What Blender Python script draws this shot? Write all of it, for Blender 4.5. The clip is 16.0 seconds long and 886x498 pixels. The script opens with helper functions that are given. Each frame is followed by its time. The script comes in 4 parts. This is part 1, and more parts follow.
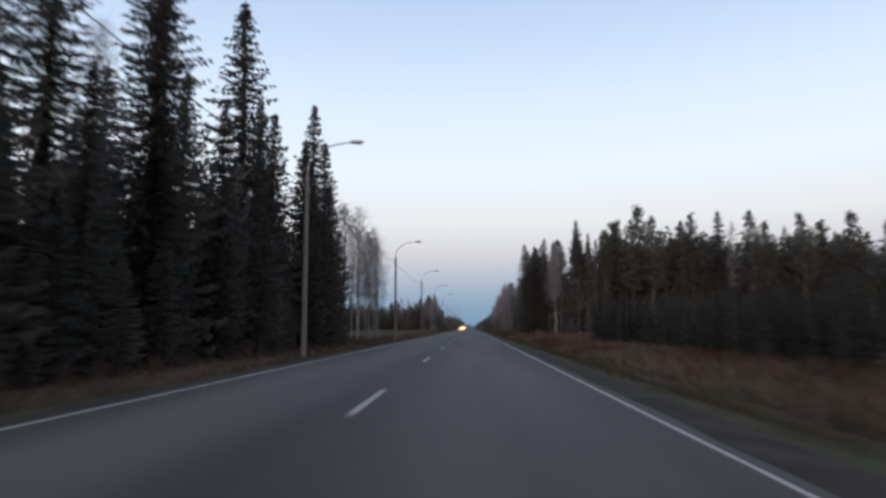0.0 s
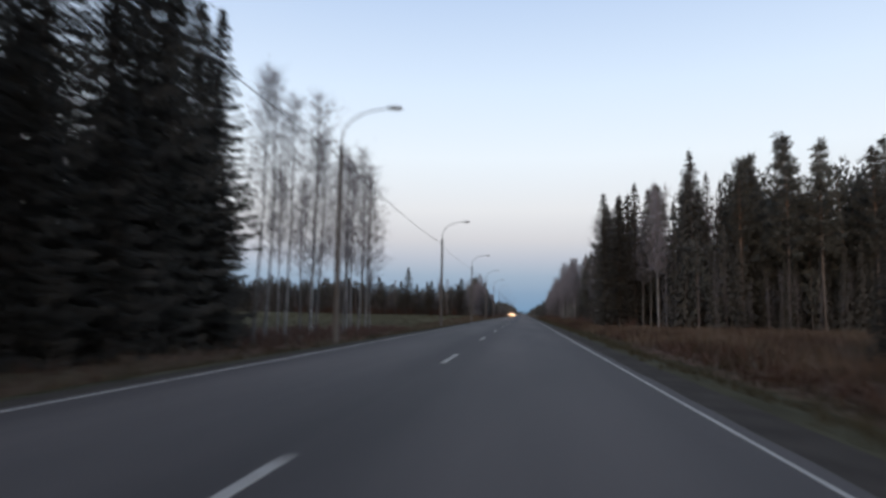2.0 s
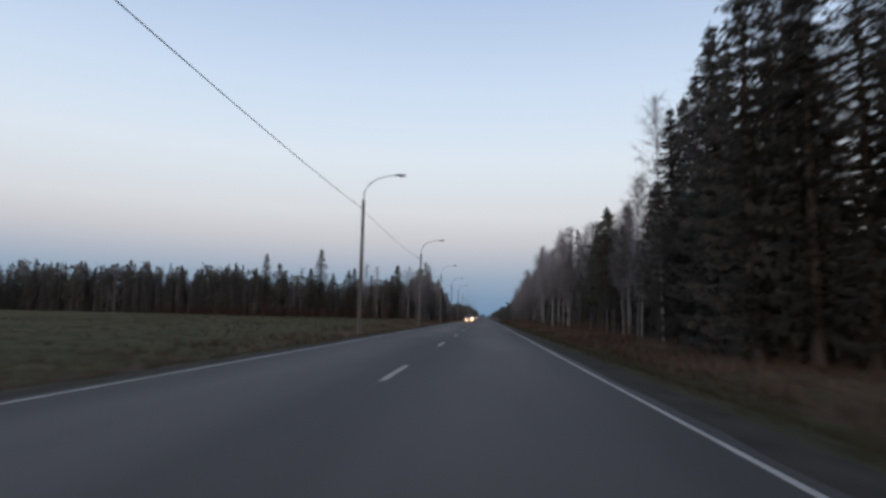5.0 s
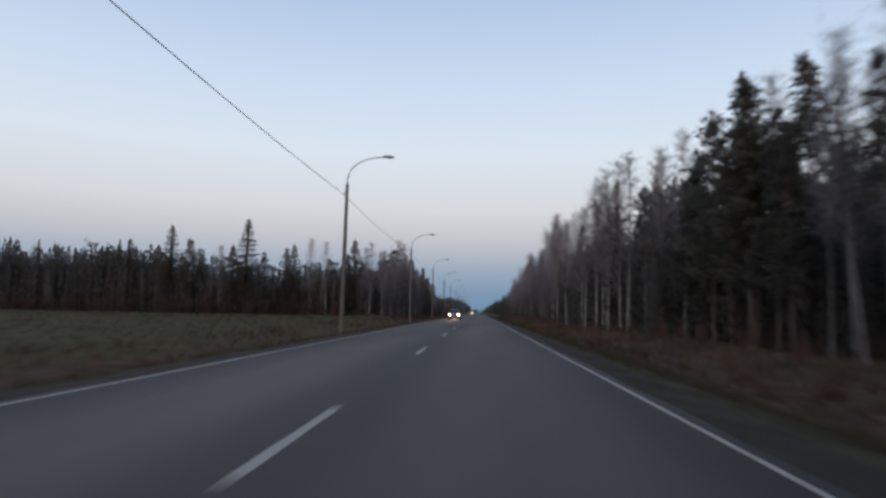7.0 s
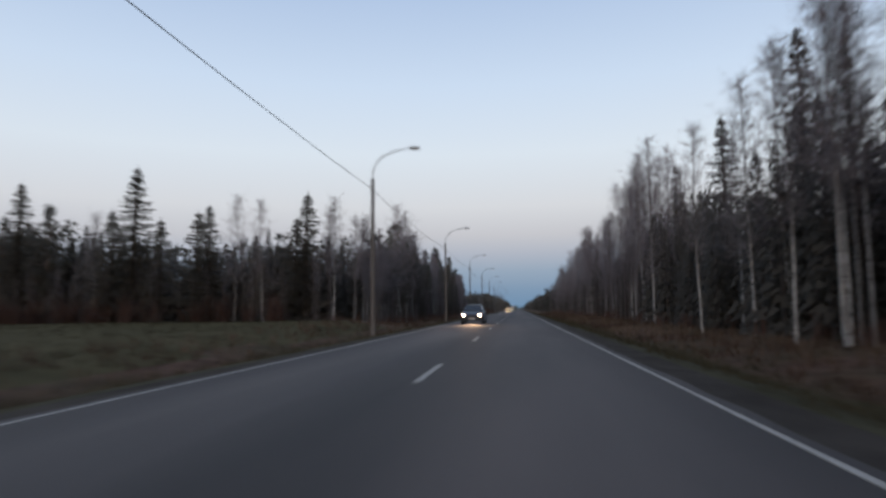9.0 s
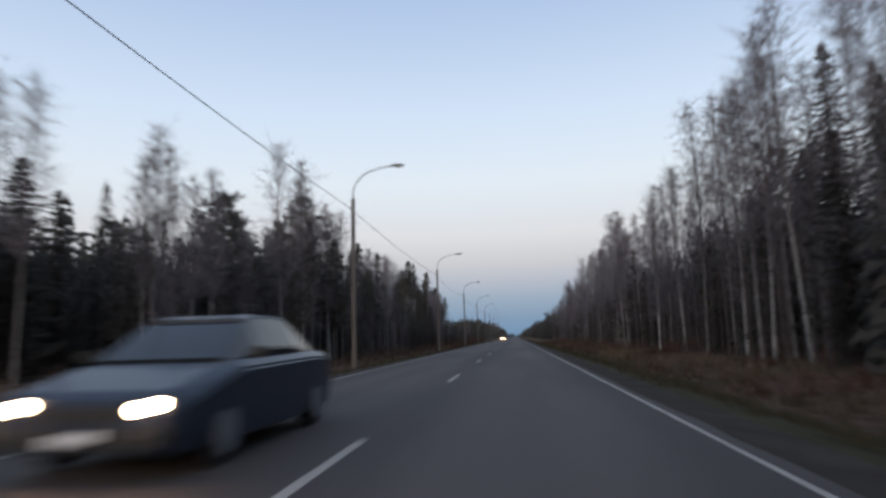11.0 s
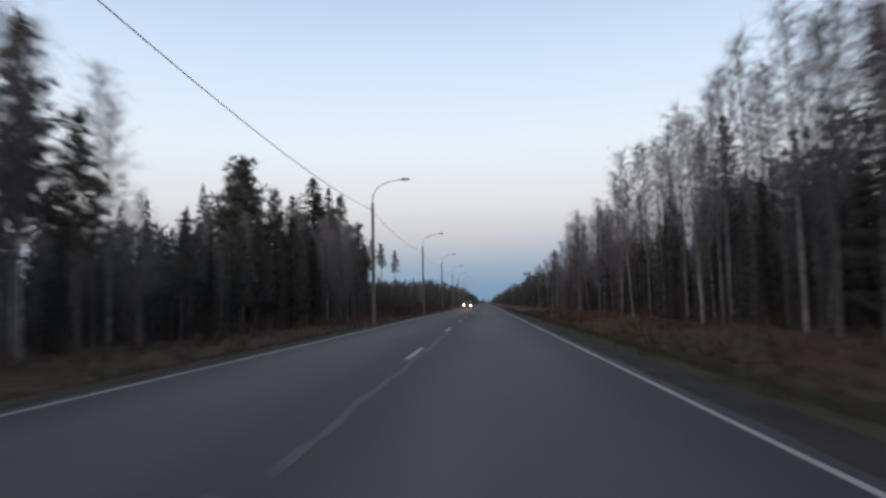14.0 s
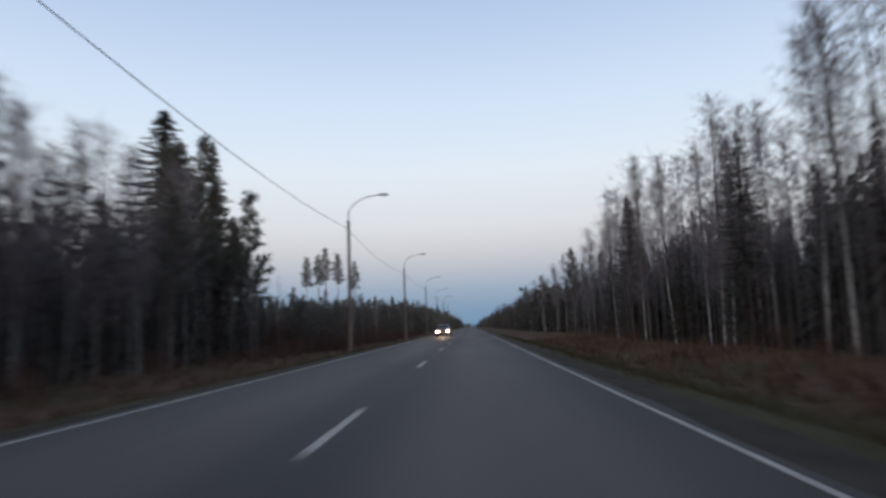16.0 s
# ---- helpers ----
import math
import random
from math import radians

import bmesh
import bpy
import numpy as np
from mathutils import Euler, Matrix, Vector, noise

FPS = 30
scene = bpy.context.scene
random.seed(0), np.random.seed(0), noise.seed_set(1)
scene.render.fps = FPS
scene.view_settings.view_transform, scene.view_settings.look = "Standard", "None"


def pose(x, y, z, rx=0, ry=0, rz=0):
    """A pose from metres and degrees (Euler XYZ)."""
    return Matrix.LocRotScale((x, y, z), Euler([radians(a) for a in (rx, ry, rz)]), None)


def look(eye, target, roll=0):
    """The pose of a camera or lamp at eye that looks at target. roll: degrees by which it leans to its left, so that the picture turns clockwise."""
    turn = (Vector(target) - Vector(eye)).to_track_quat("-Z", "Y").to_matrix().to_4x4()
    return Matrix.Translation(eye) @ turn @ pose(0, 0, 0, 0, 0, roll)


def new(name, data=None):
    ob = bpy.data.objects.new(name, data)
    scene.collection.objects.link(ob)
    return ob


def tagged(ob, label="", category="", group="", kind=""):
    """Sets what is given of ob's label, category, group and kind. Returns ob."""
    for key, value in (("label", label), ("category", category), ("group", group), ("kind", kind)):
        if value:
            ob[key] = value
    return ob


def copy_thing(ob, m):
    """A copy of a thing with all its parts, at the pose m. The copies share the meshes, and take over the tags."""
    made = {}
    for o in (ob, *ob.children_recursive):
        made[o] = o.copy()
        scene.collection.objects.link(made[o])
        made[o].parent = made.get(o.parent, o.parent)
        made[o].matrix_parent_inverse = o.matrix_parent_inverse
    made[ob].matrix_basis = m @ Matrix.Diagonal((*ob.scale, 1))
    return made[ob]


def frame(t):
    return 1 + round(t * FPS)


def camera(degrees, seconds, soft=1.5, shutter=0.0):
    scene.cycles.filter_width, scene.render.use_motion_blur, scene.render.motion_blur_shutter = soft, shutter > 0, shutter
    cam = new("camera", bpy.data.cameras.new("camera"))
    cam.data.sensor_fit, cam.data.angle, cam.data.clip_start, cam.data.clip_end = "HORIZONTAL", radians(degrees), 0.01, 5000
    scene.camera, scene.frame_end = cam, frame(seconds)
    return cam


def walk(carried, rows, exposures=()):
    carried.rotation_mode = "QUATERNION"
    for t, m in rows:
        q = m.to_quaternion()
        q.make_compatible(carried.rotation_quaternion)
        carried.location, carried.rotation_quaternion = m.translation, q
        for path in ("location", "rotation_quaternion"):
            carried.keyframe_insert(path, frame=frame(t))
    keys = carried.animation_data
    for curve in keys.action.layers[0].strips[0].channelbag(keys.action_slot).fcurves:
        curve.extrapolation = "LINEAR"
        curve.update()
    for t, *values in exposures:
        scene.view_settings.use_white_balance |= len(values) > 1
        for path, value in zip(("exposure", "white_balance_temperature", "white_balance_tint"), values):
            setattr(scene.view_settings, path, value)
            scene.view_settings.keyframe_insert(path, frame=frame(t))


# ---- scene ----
# ---- the camera and its drive ----
cam = camera(70.1, 16.0, soft=2.9, shutter=0.75)
ROWS = [
    (0.0, pose(1.51, 4.06, 1.07, 97.06, 0.19, 2.55)),
    (0.5, pose(1.61, 14.60, 1.07, 98.06, 1.43, 5.24)),
    (1.0, pose(1.69, 25.26, 1.07, 99.68, 0.94, 7.68)),
    (1.5, pose(1.73, 35.97, 1.07, 99.21, -0.13, 7.64)),
    (2.0, pose(1.71, 46.54, 1.07, 95.73, -0.95, 7.27)),
    (2.5, pose(1.78, 57.21, 1.07, 95.27, -1.90, 5.69)),
    (3.0, pose(1.89, 67.03, 1.07, 94.33, -1.42, 5.33)),
    (3.5, pose(1.79, 77.89, 1.07, 95.72, -1.63, 4.90)),
    (3.7, look((1.812, 82.34, 1.035), (1.638, 84.322, 1.231), 1.4)),
    (5.8, look((1.520, 126.83, 1.035), (1.416, 128.816, 1.254), 0.8)),
    (6.0, pose(1.56, 131.11, 1.07, 96.22, -0.22, 2.87)),
    (6.5, pose(1.58, 141.24, 1.07, 94.86, 0.81, 2.37)),
    (7.0, pose(1.54, 152.06, 1.07, 95.65, -0.97, 3.19)),
    (7.5, pose(1.56, 162.91, 1.07, 97.30, -1.02, 4.85)),
    (8.0, pose(1.46, 173.60, 1.07, 96.01, 0.02, 3.84)),
    (8.5, pose(1.40, 184.17, 1.07, 96.26, -0.48, 6.55)),
    (9.0, pose(1.53, 194.63, 1.07, 95.46, 0.72, 6.77)),
    (9.2, look((1.450, 199.02, 1.005), (1.259, 201.003, 1.186), -0.2)),
    (11.3, look((1.712, 242.36, 1.08), (1.495, 244.327, 1.369), -1.7)),
    (11.5, pose(1.68, 246.62, 1.07, 98.30, 0.86, 6.53)),
    (12.0, pose(1.58, 257.19, 1.07, 97.18, 0.73, 5.58)),
    (12.5, pose(1.59, 267.79, 1.07, 95.27, 1.24, 5.15)),
    (13.0, pose(1.62, 278.37, 1.07, 95.71, 1.41, 3.05)),
    (13.5, pose(1.57, 288.60, 1.07, 94.45, 1.48, 3.73)),
    (14.0, pose(1.57, 299.62, 1.07, 94.92, 1.26, 3.88)),
    (14.5, pose(1.46, 310.37, 1.07, 95.88, -0.35, 4.91)),
    (15.0, pose(1.47, 320.66, 1.07, 96.64, -0.01, 4.87)),
    (15.5, pose(1.54, 330.71, 1.07, 96.24, 1.06, 4.82)),
    (16.0, pose(1.53, 342.31, 1.07, 97.07, 2.14, 2.57)),
]
walk(cam, ROWS, exposures=[(0.0, 0.17, 6500, 10), (2.5, 0.12, 6500, 10), (3.5, 0.04, 6480, 10), (6.0, -0.10, 6400, 10), (9.0, -0.10, 6400, 10), (11.5, 0.04, 6500, 10), (13.0, 0.08, 6520, 10), (15.0, 0.07, 6480, 10), (16.0, 0.0, 6440, 10)])

# ---- world: clear dusk sky opposite the set sun ----
world = bpy.data.worlds.new("dusk_sky")
scene.world = world
world.use_nodes = True
wn, wl = world.node_tree.nodes, world.node_tree.links
wn.clear()
w_out = wn.new("ShaderNodeOutputWorld")
w_bg = wn.new("ShaderNodeBackground")
w_co = wn.new("ShaderNodeTexCoord")
w_sep = wn.new("ShaderNodeSeparateXYZ")
w_ramp = wn.new("ShaderNodeValToRGB")
wl.new(w_co.outputs["Generated"], w_sep.inputs[0])
wl.new(w_sep.outputs["Z"], w_ramp.inputs[0])
SKY = [
    (0.000, (0.165, 0.295, 0.445)),
    (0.030, (0.185, 0.320, 0.470)),
    (0.058, (0.260, 0.375, 0.515)),
    (0.085, (0.395, 0.450, 0.560)),
    (0.115, (0.540, 0.550, 0.610)),
    (0.160, (0.670, 0.685, 0.730)),
    (0.240, (0.715, 0.785, 0.865)),
    (0.340, (0.615, 0.730, 0.890)),
    (0.480, (0.430, 0.555, 0.775)),
    (1.000, (0.220, 0.330, 0.555)),
]
while len(w_ramp.color_ramp.elements) < len(SKY):
    w_ramp.color_ramp.elements.new(0.5)
for el, (at, col) in zip(w_ramp.color_ramp.elements, SKY):
    el.position, el.color = at, (*col, 1.0)
w_nish = wn.new("ShaderNodeTexSky")
w_nish.sky_type = "NISHITA"
w_nish.sun_disc = False
w_nish.sun_elevation = radians(1.0)
w_nish.sun_rotation = radians(188.5)
w_mix = wn.new("ShaderNodeMix")
w_mix.data_type = "RGBA"
w_mix.blend_type = "ADD"
w_mix.inputs[0].default_value = 0.04
wl.new(w_ramp.outputs[0], w_mix.inputs[6])
wl.new(w_nish.outputs[0], w_mix.inputs[7])
wl.new(w_mix.outputs[2], w_bg.inputs[0])
w_bg.inputs[1].default_value = 1.0
wl.new(w_bg.outputs[0], w_out.inputs[0])

# glow of the sun just gone, low behind the car
sun = new("dusk_sun", bpy.data.lights.new("dusk_sun", "SUN"))
sun.data.energy = 1.65
sun.data.angle = radians(40)
sun.data.color = (1.0, 0.80, 0.62)
sun.matrix_world = look((-18, -120, 20), (0, 0, 0))


# ---- materials ----
def node_material(name):
    m = bpy.data.materials.new(name)
    m.use_nodes = True
    return m, m.node_tree.nodes, m.node_tree.links, m.node_tree.nodes["Principled BSDF"]


def ramp_between(n, l, fac, stops):
    r = n.new("ShaderNodeValToRGB")
    while len(r.color_ramp.elements) < len(stops):
        r.color_ramp.elements.new(0.5)
    for el, (at, col) in zip(r.color_ramp.elements, stops):
        el.position, el.color = at, (*col, 1.0)
    l.new(fac, r.inputs[0])
    return r.outputs[0]


def noise_tex(n, l, co, scale, detail=4.0, stretch=None):
    t = n.new("ShaderNodeTexNoise")
    t.inputs["Scale"].default_value = scale
    t.inputs["Detail"].default_value = detail
    if stretch:
        mp = n.new("ShaderNodeMapping")
        mp.inputs["Scale"].default_value = stretch
        l.new(co, mp.inputs[0])
        co = mp.outputs[0]
    l.new(co, t.inputs["Vector"])
    return t.outputs[0]


def mixed(n, l, fac, a, b, mode="MIX"):
    m = n.new("ShaderNodeMix")
    m.data_type = "RGBA"
    m.blend_type = mode
    for sock, v in ((0, fac), (6, a), (7, b)):
        if isinstance(v, (int, float)):
            m.inputs[sock].default_value = v
        elif isinstance(v, tuple):
            m.inputs[sock].default_value = (*v, 1.0)
        else:
            l.new(v, m.inputs[sock])
    return m.outputs[2]


def bumped(n, l, bsdf, height, strength, distance):
    b = n.new("ShaderNodeBump")
    b.inputs["Strength"].default_value = strength
    b.inputs["Distance"].default_value = distance
    l.new(height, b.inputs["Height"])
    l.new(b.outputs[0], bsdf.inputs["Normal"])


def grainy(name, dark, light, scale, rough=0.8, fine=60.0, bump=0.3, metal=0.0, stretch=None, coord="Object", spec=0.4):
    m, n, l, b = node_material(name)
    co = n.new("ShaderNodeTexCoord").outputs[coord]
    big = noise_tex(n, l, co, scale, 5.0, stretch)
    small = noise_tex(n, l, co, fine, 3.0, stretch)
    c = ramp_between(n, l, big, [(0.3, dark), (0.7, light)])
    c = mixed(n, l, 0.35, c, ramp_between(n, l, small, [(0.3, tuple(0.6 * v for v in dark)), (0.7, light)]))
    l.new(c, b.inputs["Base Color"])
    b.inputs["Roughness"].default_value = rough
    b.inputs["Metallic"].default_value = metal
    b.inputs["Specular IOR Level"].default_value = spec
    if bump:
        bumped(n, l, b, small, bump, 0.02)
    return m


def foliage(name, dark, light, rough=0.75):
    """Needles or leaves: tint by tree, by clump and by a slow drift."""
    m, n, l, b = node_material(name)
    info = n.new("ShaderNodeObjectInfo").outputs["Random"]
    isl = n.new("ShaderNodeNewGeometry").outputs["Random Per Island"]
    c1 = ramp_between(n, l, isl, [(0.0, dark), (1.0, light)])
    c2 = ramp_between(n, l, info, [(0.0, tuple(0.7 * v for v in dark)), (1.0, tuple(1.15 * v for v in light))])
    tint = mixed(n, l, 0.5, c1, c2)
    l.new(tint, b.inputs["Base Color"])
    b.inputs["Roughness"].default_value = rough
    b.inputs["Specular IOR Level"].default_value = 0.04
    thin = n.new("ShaderNodeBsdfTranslucent")
    l.new(tint, thin.inputs["Color"])
    both = n.new("ShaderNodeMixShader")
    both.inputs[0].default_value = 0.5
    l.new(b.outputs[0], both.inputs[1])
    l.new(thin.outputs[0], both.inputs[2])
    for out in [q for q in n if q.type == "OUTPUT_MATERIAL"]:
        l.new(both.outputs[0], out.inputs["Surface"])
    return m


M_SPRUCE = foliage("spruce_needles", (0.074, 0.068, 0.062), (0.112, 0.104, 0.090))
M_PINE = foliage("pine_needles", (0.090, 0.086, 0.076), (0.131, 0.125, 0.105))
M_TWIG = foliage("birch_twigs", (0.180, 0.154, 0.153), (0.300, 0.258, 0.256))
# the thicket's copy of the spruce needles, darkened to put shade into the colour
M_SPRUCE_SHADED = foliage("shaded_spruce_needles", (0.030, 0.029, 0.026), (0.054, 0.051, 0.044))
M_SHRUB = foliage("shrub_twigs", (0.090, 0.055, 0.045), (0.160, 0.098, 0.076))
M_SPRUCE_BARK = grainy("spruce_bark", (0.035, 0.030, 0.027), (0.085, 0.070, 0.062), 3.0, 0.9, 30, stretch=(1, 1, 0.3))


def pine_bark():
    m, n, l, b = node_material("pine_bark")
    co = n.new("ShaderNodeTexCoord").outputs["Object"]
    sep = n.new("ShaderNodeSeparateXYZ")
    l.new(co, sep.inputs[0])
    mr = n.new("ShaderNodeMapRange")
    mr.inputs["From Min"].default_value, mr.inputs["From Max"].default_value = 4.0, 10.0
    l.new(sep.outputs["Z"], mr.inputs["Value"])
    plates = noise_tex(n, l, co, 5.0, 5.0, (1, 1, 0.25))
    low = ramp_between(n, l, plates, [(0.3, (0.045, 0.035, 0.030)), (0.7, (0.13, 0.105, 0.09))])
    high = ramp_between(n, l, plates, [(0.3, (0.095, 0.064, 0.048)), (0.7, (0.165, 0.108, 0.078))])
    l.new(mixed(n, l, mr.outputs[0], low, high), b.inputs["Base Color"])
    b.inputs["Roughness"].default_value = 0.9
    bumped(n, l, b, plates, 0.5, 0.03)
    return m


def birch_bark():
    m, n, l, b = node_material("birch_bark")
    co = n.new("ShaderNodeTexCoord").outputs["Object"]
    bands = noise_tex(n, l, co, 3.0, 5.0, (1.5, 1.5, 5.0))
    patches = noise_tex(n, l, co, 1.1, 4.0, (3, 3, 1))
    white = ramp_between(n, l, patches, [(0.3, (0.16, 0.152, 0.145)), (0.65, (0.45, 0.43, 0.41))])
    marks = ramp_between(n, l, bands, [(0.36, (0.0, 0.0, 0.0)), (0.43, (1.0, 1.0, 1.0))])
    sep = n.new("ShaderNodeSeparateXYZ")
    l.new(co, sep.inputs[0])
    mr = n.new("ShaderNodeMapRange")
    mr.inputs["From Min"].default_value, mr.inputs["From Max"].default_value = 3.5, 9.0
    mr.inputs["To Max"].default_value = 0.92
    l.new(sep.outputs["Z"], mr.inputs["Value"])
    grey = n.new("ShaderNodeMapRange")
    grey.inputs["From Min"].default_value, grey.inputs["From Max"].default_value = 0.35, 0.80
    grey.inputs["To Min"].default_value, grey.inputs["To Max"].default_value = 0.70, 0.0
    l.new(n.new("ShaderNodeObjectInfo").outputs["Random"], grey.inputs["Value"])
    white = mixed(n, l, grey.outputs[0], white, (0.095, 0.083, 0.078))
    low = mixed(n, l, marks, (0.035, 0.030, 0.028), white)
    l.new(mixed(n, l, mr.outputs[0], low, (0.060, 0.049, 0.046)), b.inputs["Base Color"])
    b.inputs["Roughness"].default_value = 0.7
    return m


M_PINE_BARK, M_BIRCH_BARK = pine_bark(), birch_bark()


def asphalt_material():
    m, n, l, b = node_material("worn_asphalt")
    co = n.new("ShaderNodeTexCoord").outputs["Object"]
    sep = n.new("ShaderNodeSeparateXYZ")
    l.new(co, sep.inputs[0])
    grain = noise_tex(n, l, co, 90.0, 3.0)
    patch = noise_tex(n, l, co, 0.35, 6.0, (1.0, 0.12, 1.0))
    base = ramp_between(n, l, patch, [(0.30, (0.055, 0.0435, 0.038)), (0.70, (0.136, 0.107, 0.094))])
    # lanes worn paler between the tracks, bitumen darker towards the centre joint
    absx = n.new("ShaderNodeMath")
    absx.operation = "ABSOLUTE"
    l.new(sep.outputs["X"], absx.inputs[0])
    off = n.new("ShaderNodeMath")
    off.operation = "SUBTRACT"
    off.inputs[1].default_value = 1.875
    l.new(absx.outputs[0], off.inputs[0])
    half = n.new("ShaderNodeMath")
    half.operation = "MULTIPLY"
    half.inputs[1].default_value = 0.5
    off2 = n.new("ShaderNodeMath")
    off2.operation = "ABSOLUTE"
    l.new(off.outputs[0], off2.inputs[0])
    l.new(off2.outputs[0], half.inputs[0])
    track = ramp_between(n, l, half.outputs[0], [(0.0, (0.98, 0.98, 0.98)), (0.28, (1.0, 1.0, 1.0)), (0.50, (0.84, 0.84, 0.84)), (0.70, (0.60, 0.60, 0.60)), (0.88, (0.54, 0.54, 0.54)), (0.98, (0.62, 0.62, 0.62))])
    l.new(mixed(n, l, 0.8, mixed(n, l, 0.25, base, ramp_between(n, l, grain, [(0.35, (0.012, 0.012, 0.012)), (0.65, (0.11, 0.11, 0.11))])), track, "MULTIPLY"), b.inputs["Base Color"])
    b.inputs["Roughness"].default_value = 0.78
    b.inputs["Specular IOR Level"].default_value = 0.25
    bumped(n, l, b, grain, 0.25, 0.01)
    return m


def ground_material():
    """Verge grass, bare ditch, forest litter and field stubble, mottled."""
    m, n, l, b = node_material("autumn_ground")
    co = n.new("ShaderNodeTexCoord").outputs["Object"]
    big = noise_tex(n, l, co, 0.18, 5.0)
    mid = noise_tex(n, l, co, 1.3, 6.0)
    fine = noise_tex(n, l, co, 18.0, 4.0)
    brown = ramp_between(n, l, mid, [(0.30, (0.064, 0.035, 0.026)), (0.70, (0.170, 0.098, 0.070))])
    green = ramp_between(n, l, mid, [(0.30, (0.042, 0.035, 0.020)), (0.70, (0.106, 0.088, 0.049))])
    c = mixed(n, l, ramp_between(n, l, big, [(0.38, (0, 0, 0)), (0.62, (1, 1, 1))]), brown, green)
    c = mixed(n, l, 0.35, c, ramp_between(n, l, fine, [(0.3, (0.035, 0.026, 0.019)), (0.7, (0.11, 0.078, 0.056))]))
    l.new(c, b.inputs["Base Color"])
    b.inputs["Roughness"].default_value = 0.95
    b.inputs["Specular IOR Level"].default_value = 0.03
    bumped(n, l, b, fine, 0.6, 0.06)
    return m


def drift_grass(name, rust, straw, olive):
    """Blades coloured in drifts, a few metres wide, each blade a little off."""
    m, n, l, b = node_material(name)
    co = n.new("ShaderNodeTexCoord").outputs["Object"]
    wide = noise_tex(n, l, co, 0.16, 4.0, (1.0, 0.6, 1.0))
    near = noise_tex(n, l, co, 0.55, 4.0)
    c = mixed(n, l, ramp_between(n, l, wide, [(0.40, (0, 0, 0)), (0.58, (1, 1, 1))]), rust, straw)
    c = mixed(n, l, ramp_between(n, l, near, [(0.52, (0, 0, 0)), (0.66, (0.8, 0.8, 0.8))]), c, olive)
    isl = n.new("ShaderNodeNewGeometry").outputs["Random Per Island"]
    c = mixed(n, l, 1.0, c, ramp_between(n, l, isl, [(0.0, (0.65, 0.65, 0.65)), (1.0, (1.25, 1.22, 1.18))]), "MULTIPLY")
    l.new(c, b.inputs["Base Color"])
    b.inputs["Roughness"].default_value, b.inputs["Specular IOR Level"].default_value = 0.9, 0.04
    return m


M_ASPHALT, M_GROUND = asphalt_material(), ground_material()
M_GRAVEL = grainy("verge_gravel", (0.034, 0.028, 0.023), (0.076, 0.063, 0.052), 1.2, 0.95, 45, bump=0.6, spec=0.05)
M_VERGE = grainy("mown_verge", (0.036, 0.032, 0.018), (0.086, 0.076, 0.046), 0.5, 0.95, 14, bump=0.5, spec=0.03)
M_FIELD = grainy("field_grass", (0.052, 0.044, 0.022), (0.100, 0.084, 0.044), 0.35, 0.95, 9, bump=0.5, spec=0.03)
M_GRASS = foliage("grass_blades", (0.038, 0.032, 0.019), (0.086, 0.072, 0.044), 0.9)
M_DRYGRASS = drift_grass("dry_grass_blades", (0.068, 0.042, 0.032), (0.130, 0.098, 0.073), (0.049, 0.042, 0.026))
M_PAINT = grainy("road_paint", (0.21, 0.190, 0.164), (0.47, 0.425, 0.370), 2.2, 0.7, 40, bump=0.2)
M_OLDPAINT = grainy("worn_road_paint", (0.056, 0.055, 0.054), (0.098, 0.096, 0.094), 2.0, 0.75, 30, bump=0.2)
M_POLE = grainy("grey_weathered_wood", (0.074, 0.064, 0.057), (0.150, 0.133, 0.120), 2.5, 0.85, 30, stretch=(2, 2, 0.2))
M_STEEL = grainy("galvanised_steel", (0.16, 0.16, 0.163), (0.26, 0.26, 0.266), 4.0, 0.6, 30, 0.05, 0.3)
M_CABLE = grainy("black_cable", (0.02, 0.02, 0.022), (0.04, 0.04, 0.042), 4.0, 0.6, 30, 0.0)
M_LENS = grainy("lamp_lens", (0.35, 0.35, 0.36), (0.5, 0.5, 0.5), 6.0, 0.3, 30, 0.0)


# ---- mesh helpers ----
def mesh_of(name, verts, faces, mats, index=None, smooth=False):
    me = bpy.data.meshes.new(name)
    me.from_pydata([tuple(v) for v in verts], [], [tuple(int(i) for i in f) for f in faces])
    for m in mats:
        me.materials.append(m)
    if index is not None:
        me.polygons.foreach_set("material_index", np.asarray(index, dtype=np.int32))
    if smooth:
        me.polygons.foreach_set("use_smooth", np.ones(len(me.polygons), dtype=bool))
    me.update()
    return me


def tri_mesh(name, verts, tris, mats, index=None):
    """A mesh of triangles straight from arrays."""
    v = np.asarray(verts, dtype=np.float32).reshape(-1, 3)
    t = np.asarray(tris, dtype=np.int32).reshape(-1, 3)
    me = bpy.data.meshes.new(name)
    me.vertices.add(len(v))
    me.vertices.foreach_set("co", v.ravel())
    me.loops.add(t.size)
    me.loops.foreach_set("vertex_index", t.ravel())
    me.polygons.add(len(t))
    me.polygons.foreach_set("loop_start", np.arange(0, t.size, 3, dtype=np.int32))
    for m in mats:
        me.materials.append(m)
    if index is not None:
        me.polygons.foreach_set("material_index", np.asarray(index, dtype=np.int32))
    me.update(calc_edges=True)
    return me


def link_part(name, me, parent, label=""):
    ob = new(name, me)
    ob.parent = parent
    return tagged(ob, label)


def part(name, bm, material, parent, label=""):
    me = bpy.data.meshes.new(name)
    bm.to_mesh(me)
    bm.free()
    me.materials.append(material)
    return link_part(name, me, parent, label)


